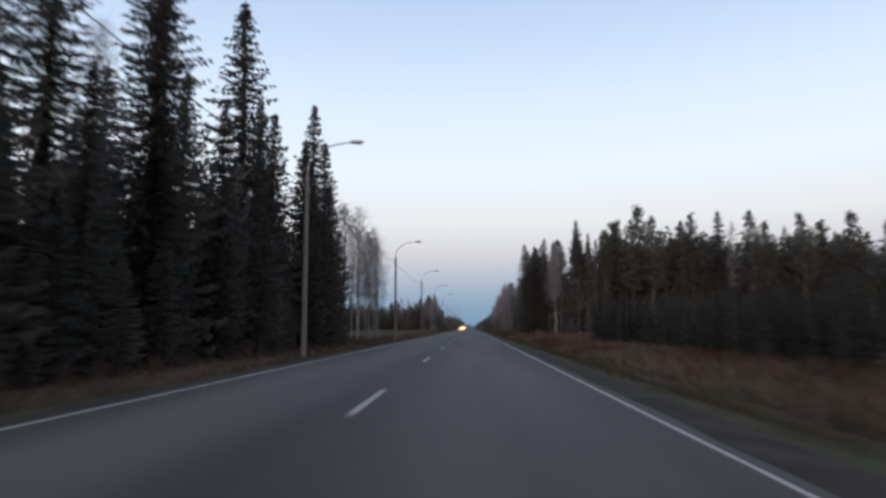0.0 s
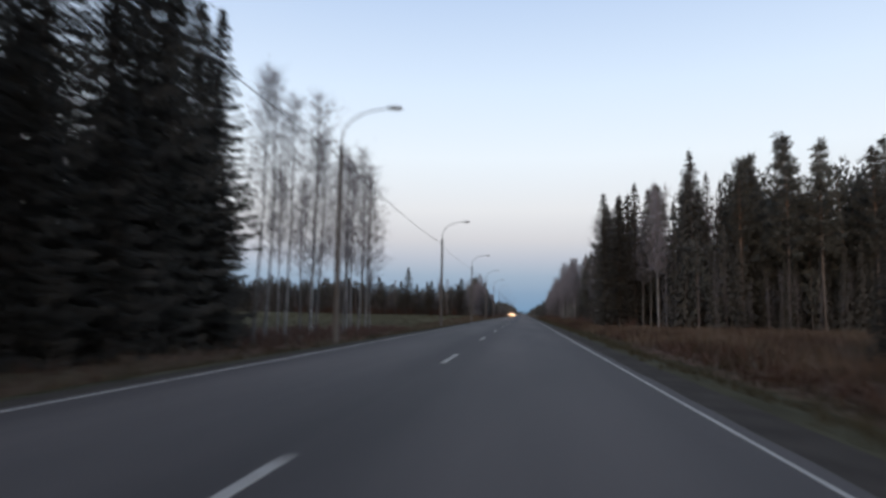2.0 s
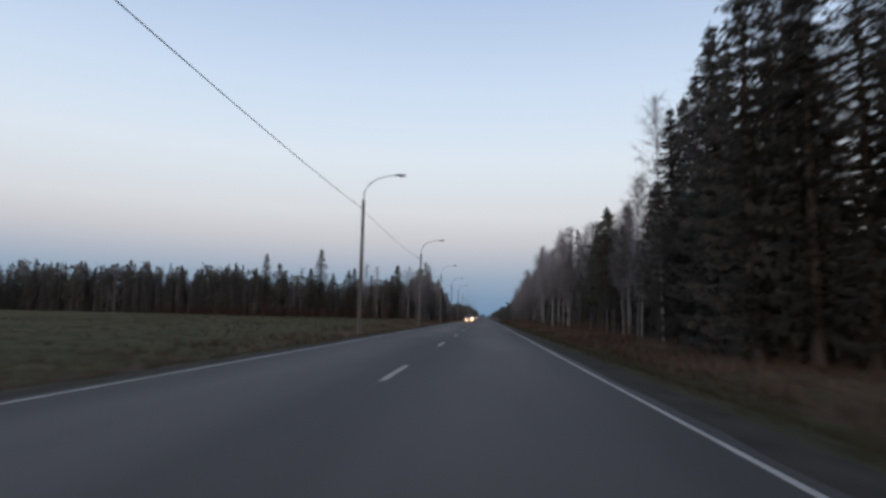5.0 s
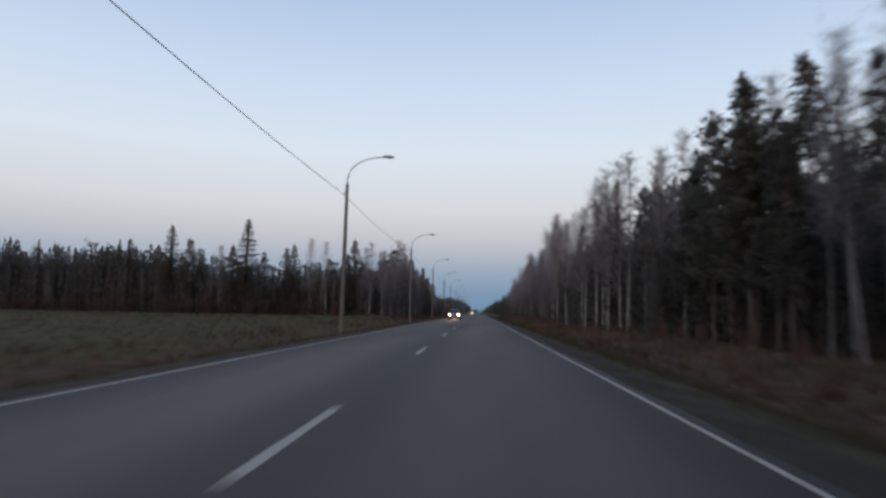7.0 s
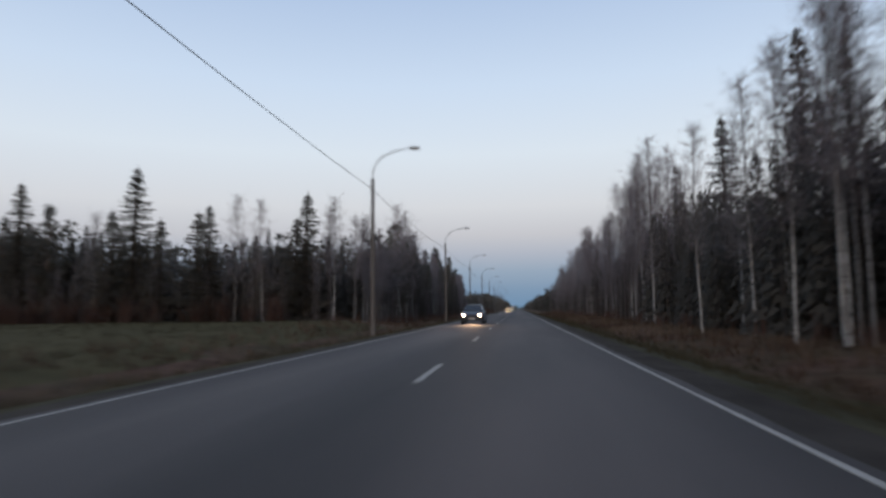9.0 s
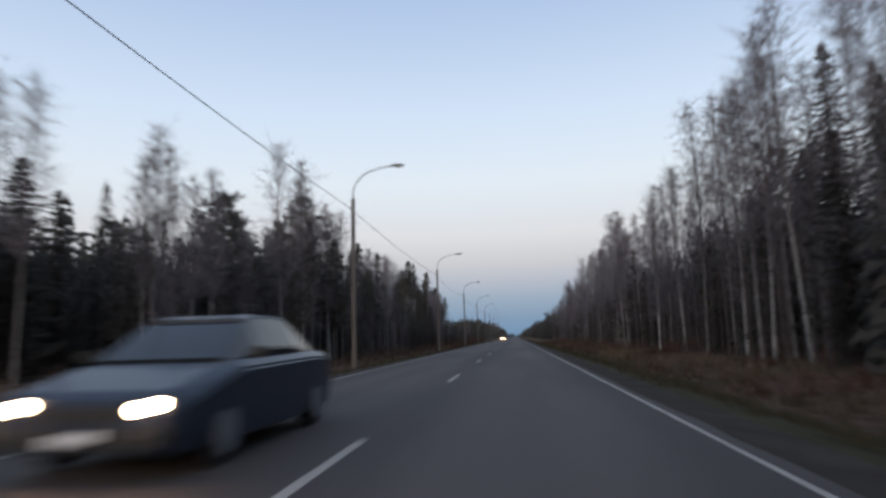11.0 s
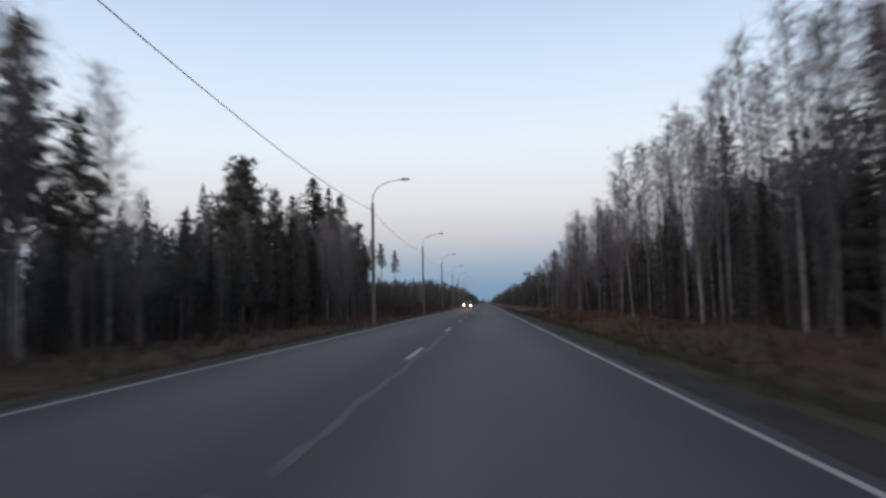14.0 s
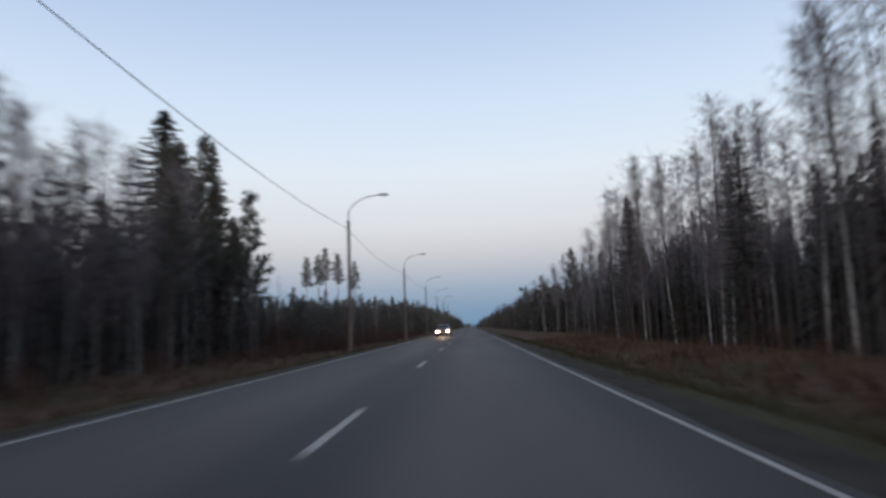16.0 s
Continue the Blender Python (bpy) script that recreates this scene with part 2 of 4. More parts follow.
def tube(points, radii, sides):
    """Triangles of a tapered tube along points, closed at its end."""
    p = np.asarray(points, float)
    n = len(p)
    d = np.gradient(p, axis=0)
    d /= np.linalg.norm(d, axis=1)[:, None] + 1e-9
    ref = np.where(np.abs(d[:, 2:3]) > 0.9, np.array([[1.0, 0, 0]]), np.array([[0, 0, 1.0]]))
    a = np.cross(d, ref)
    a /= np.linalg.norm(a, axis=1)[:, None] + 1e-9
    b = np.cross(d, a)
    ang = np.arange(sides) * 2 * np.pi / sides
    ring = p[:, None] + np.asarray(radii)[:, None, None] * (np.cos(ang)[None, :, None] * a[:, None] + np.sin(ang)[None, :, None] * b[:, None])
    v = ring.reshape(-1, 3)
    f = []
    for i in range(n - 1):
        for j in range(sides):
            k = (j + 1) % sides
            q = (i * sides + j, i * sides + k, (i + 1) * sides + k, (i + 1) * sides + j)
            f += [(q[0], q[2], q[1]), (q[0], q[3], q[2])]
    top = (n - 1) * sides
    f += [(top, top + j + 1, top + j) for j in range(1, sides - 1)]
    return v, np.array(f)


class Tris:
    """Collects triangles."""

    def __init__(self):
        self.v, self.f, self.k, self.n = [], [], [], 0

    def add(self, v, f, kind=0):
        v, f = np.asarray(v, float).reshape(-1, 3), np.asarray(f, int).reshape(-1, 3)
        self.v.append(v)
        self.f.append(f + self.n)
        self.k.append(np.full(len(f), kind))
        self.n += len(v)

    def arrays(self):
        return np.concatenate(self.v), np.concatenate(self.f), np.concatenate(self.k)


# ---- the lie of the land ----
def ground_z(x, y):
    if x < 0:
        far = float(np.interp(y, (60, 118, 250, 268, 420), (-1.0, -1.0, 0.15, -0.65, -0.75)))
    else:
        far = -0.60
    xs = (0.0, 3.85, 5.2, 7.6, 8.5, 11.0, 14.0, 60.0, 4000.0)
    zs = (-0.13, -0.08, -0.16, -0.85, -0.92, 0.5 * far - 0.42, far, far + 0.1, far + 0.1)
    a = abs(x)
    z = float(np.interp(a, xs, zs))
    if a > 6.0 and a < 300:
        z += 0.12 * noise.noise((x * 0.13, y * 0.09, 0.3)) * min(1.0, (a - 6) / 4)
    return z


def build_ground():
    xs = [3.85, 4.4, 4.8, 5.2, 5.8, 6.4, 7.0, 7.6, 8.1, 8.6, 9.4, 10.2, 11.2, 12.5, 14, 16, 19, 23, 28, 35, 45, 60, 85, 130, 250, 600, 1600, 3500]
    cols = [-v for v in reversed(xs)] + [0.0] + xs
    ys = [-1500, -500, -150, -60] + list(range(-40, 560, 3)) + [580, 620, 700, 850, 1100, 1600, 2400, 4000]
    v = [(x, y, ground_z(x, y)) for y in ys for x in cols]
    w = len(cols)
    f, idx = [], []
    for j in range(len(ys) - 1):
        for i in range(w - 1):
            f.append((j * w + i, j * w + i + 1, (j + 1) * w + i + 1, (j + 1) * w + i))
            cx, cy = (cols[i] + cols[i + 1]) / 2, (ys[j] + ys[j + 1]) / 2
            wob = 2.0 * noise.noise((cx * 0.2, cy * 0.1, 5.0))
            if abs(cx) < 4.8:
                idx.append(1)
            elif abs(cx) < 8.4 + 0.5 * wob:
                idx.append(3)
            elif 118 + 3 * wob < cy < 251 + 2 * wob and cx < -10.5 + wob:
                idx.append(2)
            else:
                idx.append(0)
    ob = new("ground", mesh_of("ground", v, f, [M_GROUND, M_GRAVEL, M_FIELD, M_VERGE], idx, True))
    tagged(ob, "autumn verge, ditch, field and forest floor", "ground", kind="structure")
    return ob


CROWN = 0.0135


def slab(name, x0, x1, y0, y1, z0, z1, mat, parent=None, steps=1, wobble=0.0, seed=0):
    """A thin slab on the crowned road, cut across in steps, its long edges slightly uneven."""
    rng = random.Random(seed)
    v, f = [], []
    for i in range(steps + 1):
        y = y0 + (y1 - y0) * i / steps
        a, c = x0 + rng.uniform(-wobble, wobble), x1 + rng.uniform(-wobble, wobble)
        b = 0.0 if a < 0 < c else (a + c) / 2
        za, zb, zc = (-CROWN * abs(q) for q in (a, b, c))
        v += [(a, y, za + z0), (a, y, za + z1), (b, y, zb + z1), (c, y, zc + z1), (c, y, zc + z0)]
    for i in range(steps):
        k = 5 * i
        f += [(k + q, k + 5 + q, k + 6 + q, k + 1 + q) for q in range(4)]
    k = 5 * steps
    f += [(0, 1, 2, 3, 4), (k + 4, k + 3, k + 2, k + 1, k)]
    ob = new(name, mesh_of(name, v, f, [mat]))
    if parent:
        ob.parent = parent
    return ob


ground = build_ground()
road = tagged(slab("road", -3.96, 3.96, -120, 1690, -0.12, 0.0, M_ASPHALT, None, 1400, 0.045, 3), "grey worn asphalt two-lane road with white markings", "road", kind="structure")
for side in (-1, 1):
    tagged(slab("edge_line", side * 3.75 - 0.036, side * 3.75 + 0.036, -120, 1500, 0.0, 0.005, M_PAINT, road, 500, 0.008, 7 + side), "solid white painted edge line")
dash_proto = slab("centre_dash", -0.055, 0.055, 0.0, 3.0, 0.0, 0.005, M_PAINT, road, 8, 0.006, 5)
dash_proto.location.y = -24
for i in range(-1, 75):
    d = new("centre_dash", dash_proto.data)
    d.parent = road
    d.location.y = 12.0 * i
worn = tagged(slab("worn_line", 0.13, 0.22, 303.8, 323.5, 0.0, 0.004, M_OLDPAINT, road, 60, 0.02, 9), "faded wavering remains of a painted line")
for p in worn.data.vertices:
    shift = 0.022 * math.sin(p.co.y * 1.1) + 0.02 * math.sin(p.co.y * 2.7) - 0.01
    p.co.x += shift
    p.co.z -= CROWN * shift


# ---- street lamps and their cable ----
LAMP_Y = [-3.0, 36.3, 75.5, 113.6, 153.2, 191.1, 231.6, 270.2, 309.1, 348.0, 387.1, 425.1, 464.5, 503.5, 542.5, 581.5]
POLE_X, ARM_Z, TIP_X, TIP_Z, CABLE_Z = -7.05, 9.0, -4.15, 10.77, 8.45


LEAN = {191.1: (0.10, 0.6)}


def street_lamp(y):
    zb = ground_z(POLE_X, y)
    lamp = new("street_lamp")
    off, tilt = LEAN.get(y, (0.0, 0.0))
    lamp.location = (POLE_X + off, y, zb)
    lamp.rotation_euler.y = radians(tilt)
    hp = ARM_Z - zb
    v, f = tube([(0, 0, -0.3), (0, 0, 0.5), (0, 0, hp * 0.5), (0, 0, hp)], [0.155, 0.15, 0.125, 0.10], 14)
    link_part("pole", mesh_of("pole", v, f, [M_POLE], None, True), lamp, "tall grey weathered wooden pole")
    pts, rad = [(0, 0, hp - 0.9)], [0.042]
    run, rise = TIP_X - POLE_X - 0.55, TIP_Z - ARM_Z
    for i in range(15):
        a = i / 14 * math.pi / 2
        pts.append((run * (1 - math.cos(a)) ** 1.05, 0, hp + 0.1 + (rise - 0.1) * math.sin(a) ** 0.85))
        rad.append(0.040 - 0.009 * i / 14)
    v, f = tube(pts, rad, 10)
    link_part("arm", mesh_of("arm", v, f, [M_STEEL], None, True), lamp, "curved galvanised steel arm")
    for z in (hp - 0.75, hp - 0.2):
        v, f = tube([(0, 0, z), (0, 0, z + 0.06)], [0.125, 0.125], 14)
        link_part("clamp", mesh_of("clamp", v, f, [M_STEEL]), lamp)
    bm = bmesh.new()
    bmesh.ops.create_uvsphere(bm, u_segments=16, v_segments=10, radius=1.0)
    bmesh.ops.scale(bm, vec=(0.44, 0.15, 0.10), verts=bm.verts)
    for q in bm.verts:
        if q.co.z < -0.03:
            q.co.z = -0.03
        q.co.x *= 1.0 if q.co.x > 0 else 0.9
    bmesh.ops.translate(bm, vec=(TIP_X - POLE_X - 0.35, 0, hp + rise + 0.02), verts=bm.verts)
    head = part("lamp_head", bm, M_STEEL, lamp, "unlit grey luminaire head")
    bm = bmesh.new()
    bmesh.ops.create_uvsphere(bm, u_segments=14, v_segments=8, radius=1.0)
    bmesh.ops.scale(bm, vec=(0.26, 0.11, 0.075), verts=bm.verts)
    bmesh.ops.translate(bm, vec=(TIP_X - POLE_X - 0.25, 0, hp + rise - 0.02), verts=bm.verts)
    part("lens", bm, M_LENS, head)
    v, f = tube([(0, 0, CABLE_Z - zb), (-0.20, 0, CABLE_Z - zb), (-0.20, 0, CABLE_Z - zb + 0.08)], [0.022, 0.022, 0.03], 8)
    link_part("cable_hook", mesh_of("cable_hook", v, f, [M_STEEL]), lamp)
    tagged(lamp, "unlit street lamp, curved steel arm on a grey pole", "street lamp", "street lamps along the road")
    return lamp


for y in LAMP_Y:
    street_lamp(y)
for a, b in zip(LAMP_Y[:-1], LAMP_Y[1:]):
    sag = 0.60 if 300 < a < 400 else 0.27
    pts = []
    for i in range(25):
        s = i / 24
        pts.append((POLE_X - 0.20, a + (b - a) * s, CABLE_Z + 0.06 - 4 * sag * s * (1 - s)))
    v, f = tube(pts, [0.017] * len(pts), 6)
    tagged(new("overhead_cable", mesh_of("overhead_cable", v, f, [M_CABLE], None, True)), "black lighting cable sagging between lamp poles", "cable", "overhead cables")


# ---- trees ----
def spruce_crown(h, r, rng, low=0.05, gap=0.42, fill=1.0):
    """Whorls of drooping boughs, upturned at the tips, each set with hanging sprays; shorter and sparser towards the top."""
    t = Tris()
    z = low * h
    while z < h - 0.25:
        u = (z / h - low) / (1 - low)
        reach = r * (1 - math.exp(-0.34 * (h - z) / r)) * (0.75 + 0.25 * min(1.0, u * 5)) * rng.uniform(0.88, 1.12) + 0.06
        count = max(5, int((7.5 - 1.5 * u) * fill + rng.random()))
        a0 = rng.uniform(0, 6.28)
        for i in range(count):
            a = a0 + i * 6.2832 / count + rng.uniform(-0.35, 0.35)
            ln = reach * rng.uniform(0.65, 1.18)
            zz = z + rng.uniform(-0.4, 0.4) * (1 - 0.6 * u)
            drop = ln * rng.uniform(0.30, 0.60) * (1 - 0.7 * u)
            ca, sa = math.cos(a), math.sin(a)
            steps = max(3, int(ln / 0.27 * fill))
            for s in range(steps):
                q = (s + 0.6) / steps
                px, pz = ln * q, zz - drop * math.sin(q * 1.9) + 0.16 * ln * q * q
                w = (0.14 + 0.32 * (1 - q) * min(1.0, ln)) * rng.uniform(0.7, 1.3)
                ox, oy = ca * px, sa * px
                for side in (-1, 1):
                    fw = rng.uniform(0.10, 0.30)
                    tip = (ox + ca * fw - sa * side * w, oy + sa * fw + ca * side * w, pz - rng.uniform(0.06, 0.26))
                    t.add([(ox - ca * 0.10, oy - sa * 0.10, pz + 0.03), (ox + ca * 0.14, oy + sa * 0.14, pz), tip], [(0, 1, 2)])
                if rng.random() < 0.75:
                    t.add([(ox - ca * 0.11, oy - sa * 0.11, pz), (ox + ca * 0.15, oy + sa * 0.15, pz - 0.02), (ox + rng.uniform(-.1, .1), oy + rng.uniform(-.1, .1), pz - rng.uniform(0.25, 0.6) * (1 - 0.5 * u))], [(0, 1, 2)])
        z += gap * rng.uniform(0.75, 1.3) * (1.1 - 0.4 * u)
    for i in range(5):
        a = i * 1.26
        t.add([(0.07 * math.cos(a), 0.07 * math.sin(a), h - 0.6), (0.07 * math.cos(a + 1.2), 0.07 * math.sin(a + 1.2), h - 0.6), (0, 0, h + 0.25)], [(0, 1, 2)])
    return t


def stem(h, r, rng, bend=0.15, sides=8, segs=7, top=0.12):
    px, py = rng.uniform(-bend, bend), rng.uniform(-bend, bend)
    pts, rad = [(0, 0, -0.4)], [r * 1.15]
    for i in range(segs + 1):
        s = i / segs
        pts.append((px * math.sin(s * 2.6) + rng.uniform(-.02, .02), py * math.sin(s * 2.2), h * s + 0.05))
        rad.append(r * ((1 - s) ** 0.8 * (1 - top) + top) * (1.12 if i == 0 else 1))
    return pts, rad, tube(pts, rad, sides)


def along(pts, z):
    zs = [p[2] for p in pts]
    return np.array([np.interp(z, zs, [p[0] for p in pts]), np.interp(z, zs, [p[1] for p in pts]), z])


def pine_crown(h, r, pts, rng, low=0.4, limbs=54, density=1.0):
    """Upswept limbs in a ragged cone that narrows to a point, each set with small needle tufts."""
    t = Tris()
    for i in range(limbs):
        u = (i + rng.random()) / limbs
        z = h * (low + (0.975 - low) * u)
        ln = max(0.25, r * (1 - u) ** 0.66 * (0.60 + 0.40 * min(1.0, u * 3.5)) * rng.uniform(0.75, 1.25))
        a = i * 2.4 + rng.uniform(-0.5, 0.5)
        b0 = along(pts, z)
        tip = b0 + np.array([math.cos(a) * ln, math.sin(a) * ln, ln * rng.uniform(0.15, 0.65)])
        v, f = tube([b0, (b0 + tip) / 2 - [0, 0, 0.07 * ln], tip], [0.030, 0.020, 0.008], 3)
        t.add(v, f, 1)
        puffs = max(2, int(ln / 0.30))
        for k in range(puffs):
            q = 0.25 + 0.8 * (k + 0.5) / puffs
            c = b0 + (tip - b0) * q + np.array([rng.gauss(0, .14), rng.gauss(0, .14), rng.gauss(0.04, .12)])
            needle_puff(t, c, rng.uniform(0.34, 0.58), int(19 * density), rng)
    for k in range(4):
        needle_puff(t, np.array([pts[-1][0], pts[-1][1], h - 0.28 * k]), 0.20 + 0.04 * k, int(14 * density), rng)
    return t


def needle_puff(t, c, size, count, rng):
    g = np.random.default_rng(rng.randrange(1 << 30))
    d = g.normal((0, 0, 0.25), (1, 1, 0.75), (count, 3))
    d /= np.linalg.norm(d, axis=1)[:, None] + 1e-6
    p = c + d * size * g.uniform(0.0, 0.5, (count, 1))
    e = g.normal(0, 0.044, (count, 3))
    tip = p + d * size * g.uniform(0.5, 0.95, (count, 1))
    t.add(np.stack([p - e, p + e, tip], 1), np.arange(3 * count))


def birch_crown(h, r, pts, rng, low=0.32, limbs=46, twigs=9):
    """Slender limbs that rise into a flame-shaped crown, forked, with a fine haze of bare twigs."""
    t = Tris()
    g = np.random.default_rng(rng.randrange(1 << 30))

    def width(u):
        return r * ((0.45 + 1.85 * u) if u < 0.30 else ((1.02 - u) / 0.72) ** 0.85)

    def hair(p, way, length, w0, count):
        """Fine twigs that fan out from the points p along way, bent a little down."""
        n = len(p) * count
        p, way = np.repeat(p, count, 0), np.repeat(way, count, 0)
        d = way + g.normal(0, 0.50, (n, 3)) + [0, 0, -0.12]
        ln = length * g.uniform(0.45, 1.2, (n, 1))
        w = np.cross(d, g.normal(0, 1, (n, 3)))
        w *= w0 / (np.linalg.norm(w, axis=1)[:, None] + 1e-6)
        t.add(np.stack([p - w, p + w, p + d * ln], 1), np.arange(3 * n))

    for i in range(limbs):
        u = (i + rng.random()) / limbs
        a = i * 2.4 + rng.uniform(-0.7, 0.7)
        ln = width(min(1.0, u + 0.05)) * rng.uniform(0.55, 1.15) + 0.08
        rise = ln * rng.uniform(1.0, 1.9)
        z0 = h * (low + (0.975 - low) * u) - 0.35 * rise
        b0 = along(pts, max(z0, 0.8 * low * h))
        out = np.array([math.cos(a), math.sin(a), 0.0])
        mid = b0 + out * ln * 0.58 + np.array([rng.gauss(0, .06), rng.gauss(0, .06), rise * 0.42])
        tip = b0 + out * ln + [rng.gauss(0, .1), rng.gauss(0, .1), rise]
        tip[2] = min(tip[2], h)
        v, f = tube([b0, mid, tip], [0.016 * (1.4 - u), 0.009, 0.003], 3)
        t.add(v, f)
        q = (np.arange(twigs) + g.uniform(0, 1, twigs)) / twigs * 0.85 + 0.15
        p = np.where(q[:, None] < 0.5, b0 + (mid - b0) * q[:, None] * 2, mid + (tip - mid) * (q[:, None] - 0.5) * 2)
        side = g.normal(0, 1, (twigs, 3)) * [0.55, 0.55, 0.30] + out * 0.40 + [0, 0, 0.55]
        reach = (0.28 + 0.42 * r * (1 - 0.6 * u)) * g.uniform(0.5, 1.2, (twigs, 1))
        e = p + side * reach
        w = np.cross(side, g.normal(0, 1, (twigs, 3)))
        w *= 0.0085 / (np.linalg.norm(w, axis=1)[:, None] + 1e-6)
        t.add(np.stack([p - w, p + w, e], 1), np.arange(3 * twigs))
        for at in (0.45, 0.95):
            hair(p + (e - p) * at, side * 0.8, 0.55, 0.0078, 5)
    spire = np.array([along(pts, h * q) for q in np.linspace(0.80, 0.985, 16)])
    hair(spire, np.tile([0.0, 0.0, 0.75], (16, 1)), 0.55, 0.0078, 7)
    return t


def tree_thing(kind, h, seed, **kw):
    """One tree: trunk and crown under an empty at its foot."""
    rng = random.Random(seed)
    if kind == "spruce":
        pts, rad, (tv, tf) = stem(h * 0.97, 0.011 * h + 0.03, rng, 0.08)
        crown = spruce_crown(h, kw.get("r", 0.145 * h + 0.55), rng, kw.get("low", 0.06), kw.get("gap", 0.45), kw.get("fill", 1.0))
        bark, mats = M_SPRUCE_BARK, [M_SPRUCE]
    elif kind == "pine":
        pts, rad, (tv, tf) = stem(h * 0.98, 0.0064 * h + 0.03, rng, 0.22)
        crown = pine_crown(h, kw.get("r", 0.125 * h + 0.55), pts, rng, kw.get("low", 0.40), kw.get("limbs", 58), kw.get("density", 1.0))
        bark, mats = M_PINE_BARK, [M_PINE, M_PINE_BARK]
    else:
        pts, rad, (tv, tf) = stem(h * 0.98, 0.0042 * h + 0.02, rng, kw.get("bend", 0.35), top=0.04)
        crown = birch_crown(h, kw.get("r", 0.072 * h + 0.4), pts, rng, kw.get("low", 0.30), kw.get("limbs", 46), kw.get("twigs", 9))
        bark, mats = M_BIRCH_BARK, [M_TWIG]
    root = new(kind + "_tree")
    me = mesh_of("trunk", tv, tf, [bark], None, True)
    link_part("trunk", me, root)
    v, f, k = crown.arrays()
    link_part("crown", tri_mesh("crown", v, f, mats, k), root)
    root["tall"] = h
    return root


LABELS = {
    "spruce": "tall dark green spruce with drooping boughs",
    "pine": "pine with a bare reddish trunk and ragged green crown",
    "birch": "leafless birch with a pale trunk and fine twigs",
}
PROTO = {
    "spruce": [tree_thing("spruce", 20, 11), tree_thing("spruce", 17, 12, low=0.1), tree_thing("spruce", 22, 13, r=3.5, gap=0.50), tree_thing("spruce", 14, 14, r=2.5, low=0.03), tree_thing("spruce", 18, 15, r=2.9, low=0.14, gap=0.52), tree_thing("spruce", 25, 16, r=4.3, low=0.03, gap=0.42)],
    "pine": [tree_thing("pine", 16, 21), tree_thing("pine", 15, 22, low=0.36), tree_thing("pine", 18, 23, low=0.52, r=1.9), tree_thing("pine", 14, 24, low=0.22, r=2.5, limbs=66), tree_thing("pine", 20, 25, low=0.62, r=1.9, limbs=40, density=1.2)],
    "birch": [tree_thing("birch", 16, 31), tree_thing("birch", 18, 32, low=0.36), tree_thing("birch", 15, 33, r=1.15, low=0.38, limbs=38), tree_thing("birch", 17, 34, r=2.1, low=0.20, limbs=56), tree_thing("birch", 14, 35, r=1.0, low=0.42, limbs=34)],
}
used = set()
tree_rng = random.Random(77)


def plant(kind, x, y, h, variant=None, wide=1.0, label="", lean=0.0):
    """Plants a tree of that height; the first of each variant is the built one."""
    lib = PROTO[kind]
    i = tree_rng.randrange(len(lib)) if variant is None else variant
    src = lib[i]
    s = h / src["tall"]
    spin = tree_rng.uniform(0, 360)
    m = pose(x, y, ground_z(x, y), tree_rng.uniform(-1.2, 1.2) + lean, tree_rng.uniform(-1.2, 1.2), spin) @ Matrix.Diagonal((s * wide, s * wide, s, 1))
    if (kind, i) in used:
        ob = copy_thing(src, m)
        ob.scale = m.to_scale()
    else:
        used.add((kind, i))
        ob = src
        ob.matrix_basis = m
    tagged(ob, label or LABELS[kind], kind, kind + " trees beside the road")
    return ob


# ---- oncoming cars with their headlights on ----
def car_paint(name, col):
    m, n, l, b = node_material(name)
    co = n.new("ShaderNodeTexCoord").outputs["Object"]
    l.new(ramp_between(n, l, noise_tex(n, l, co, 3.0), [(0.3, tuple(0.8 * c for c in col)), (0.7, col)]), b.inputs["Base Color"])
    b.inputs["Metallic"].default_value, b.inputs["Roughness"].default_value = 0.2, 0.45
    b.inputs["Coat Weight"].default_value = 0.2
    return m


def glowing(name, col, strength):
    m, n, l, b = node_material(name)
    b.inputs["Base Color"].default_value = (0.8, 0.8, 0.8, 1)
    b.inputs["Emission Color"].default_value = (*col, 1)
    b.inputs["Emission Strength"].default_value = strength
    return m


M_BLACK = grainy("black_plastic", (0.012, 0.012, 0.013), (0.03, 0.03, 0.03), 8.0, 0.6, 40, 0.1)
M_RUBBER = grainy("tyre_rubber", (0.012, 0.012, 0.012), (0.028, 0.028, 0.028), 8.0, 0.85, 40, 0.2)
M_GLASS = grainy("dark_car_glass", (0.012, 0.014, 0.016), (0.02, 0.022, 0.025), 2.0, 0.08, 20, 0.0)
M_PLATE = grainy("plate_white", (0.5, 0.5, 0.5), (0.62, 0.62, 0.62), 5.0, 0.5, 30, 0.0)
M_HEADLIGHT = glowing("headlight_glow", (1.0, 0.60, 0.34), 80.0)


def box_bm(x0, x1, y0, y1, z0, z1, bevel=0.02):
    bm = bmesh.new()
    bmesh.ops.create_cube(bm, size=1.0)
    bmesh.ops.scale(bm, vec=(x1 - x0, y1 - y0, z1 - z0), verts=bm.verts)
    bmesh.ops.translate(bm, vec=((x0 + x1) / 2, (y0 + y1) / 2, (z0 + z1) / 2), verts=bm.verts)
    bmesh.ops.bevel(bm, geom=bm.edges[:], offset=bevel, segments=2, affect="EDGES")
    return bm


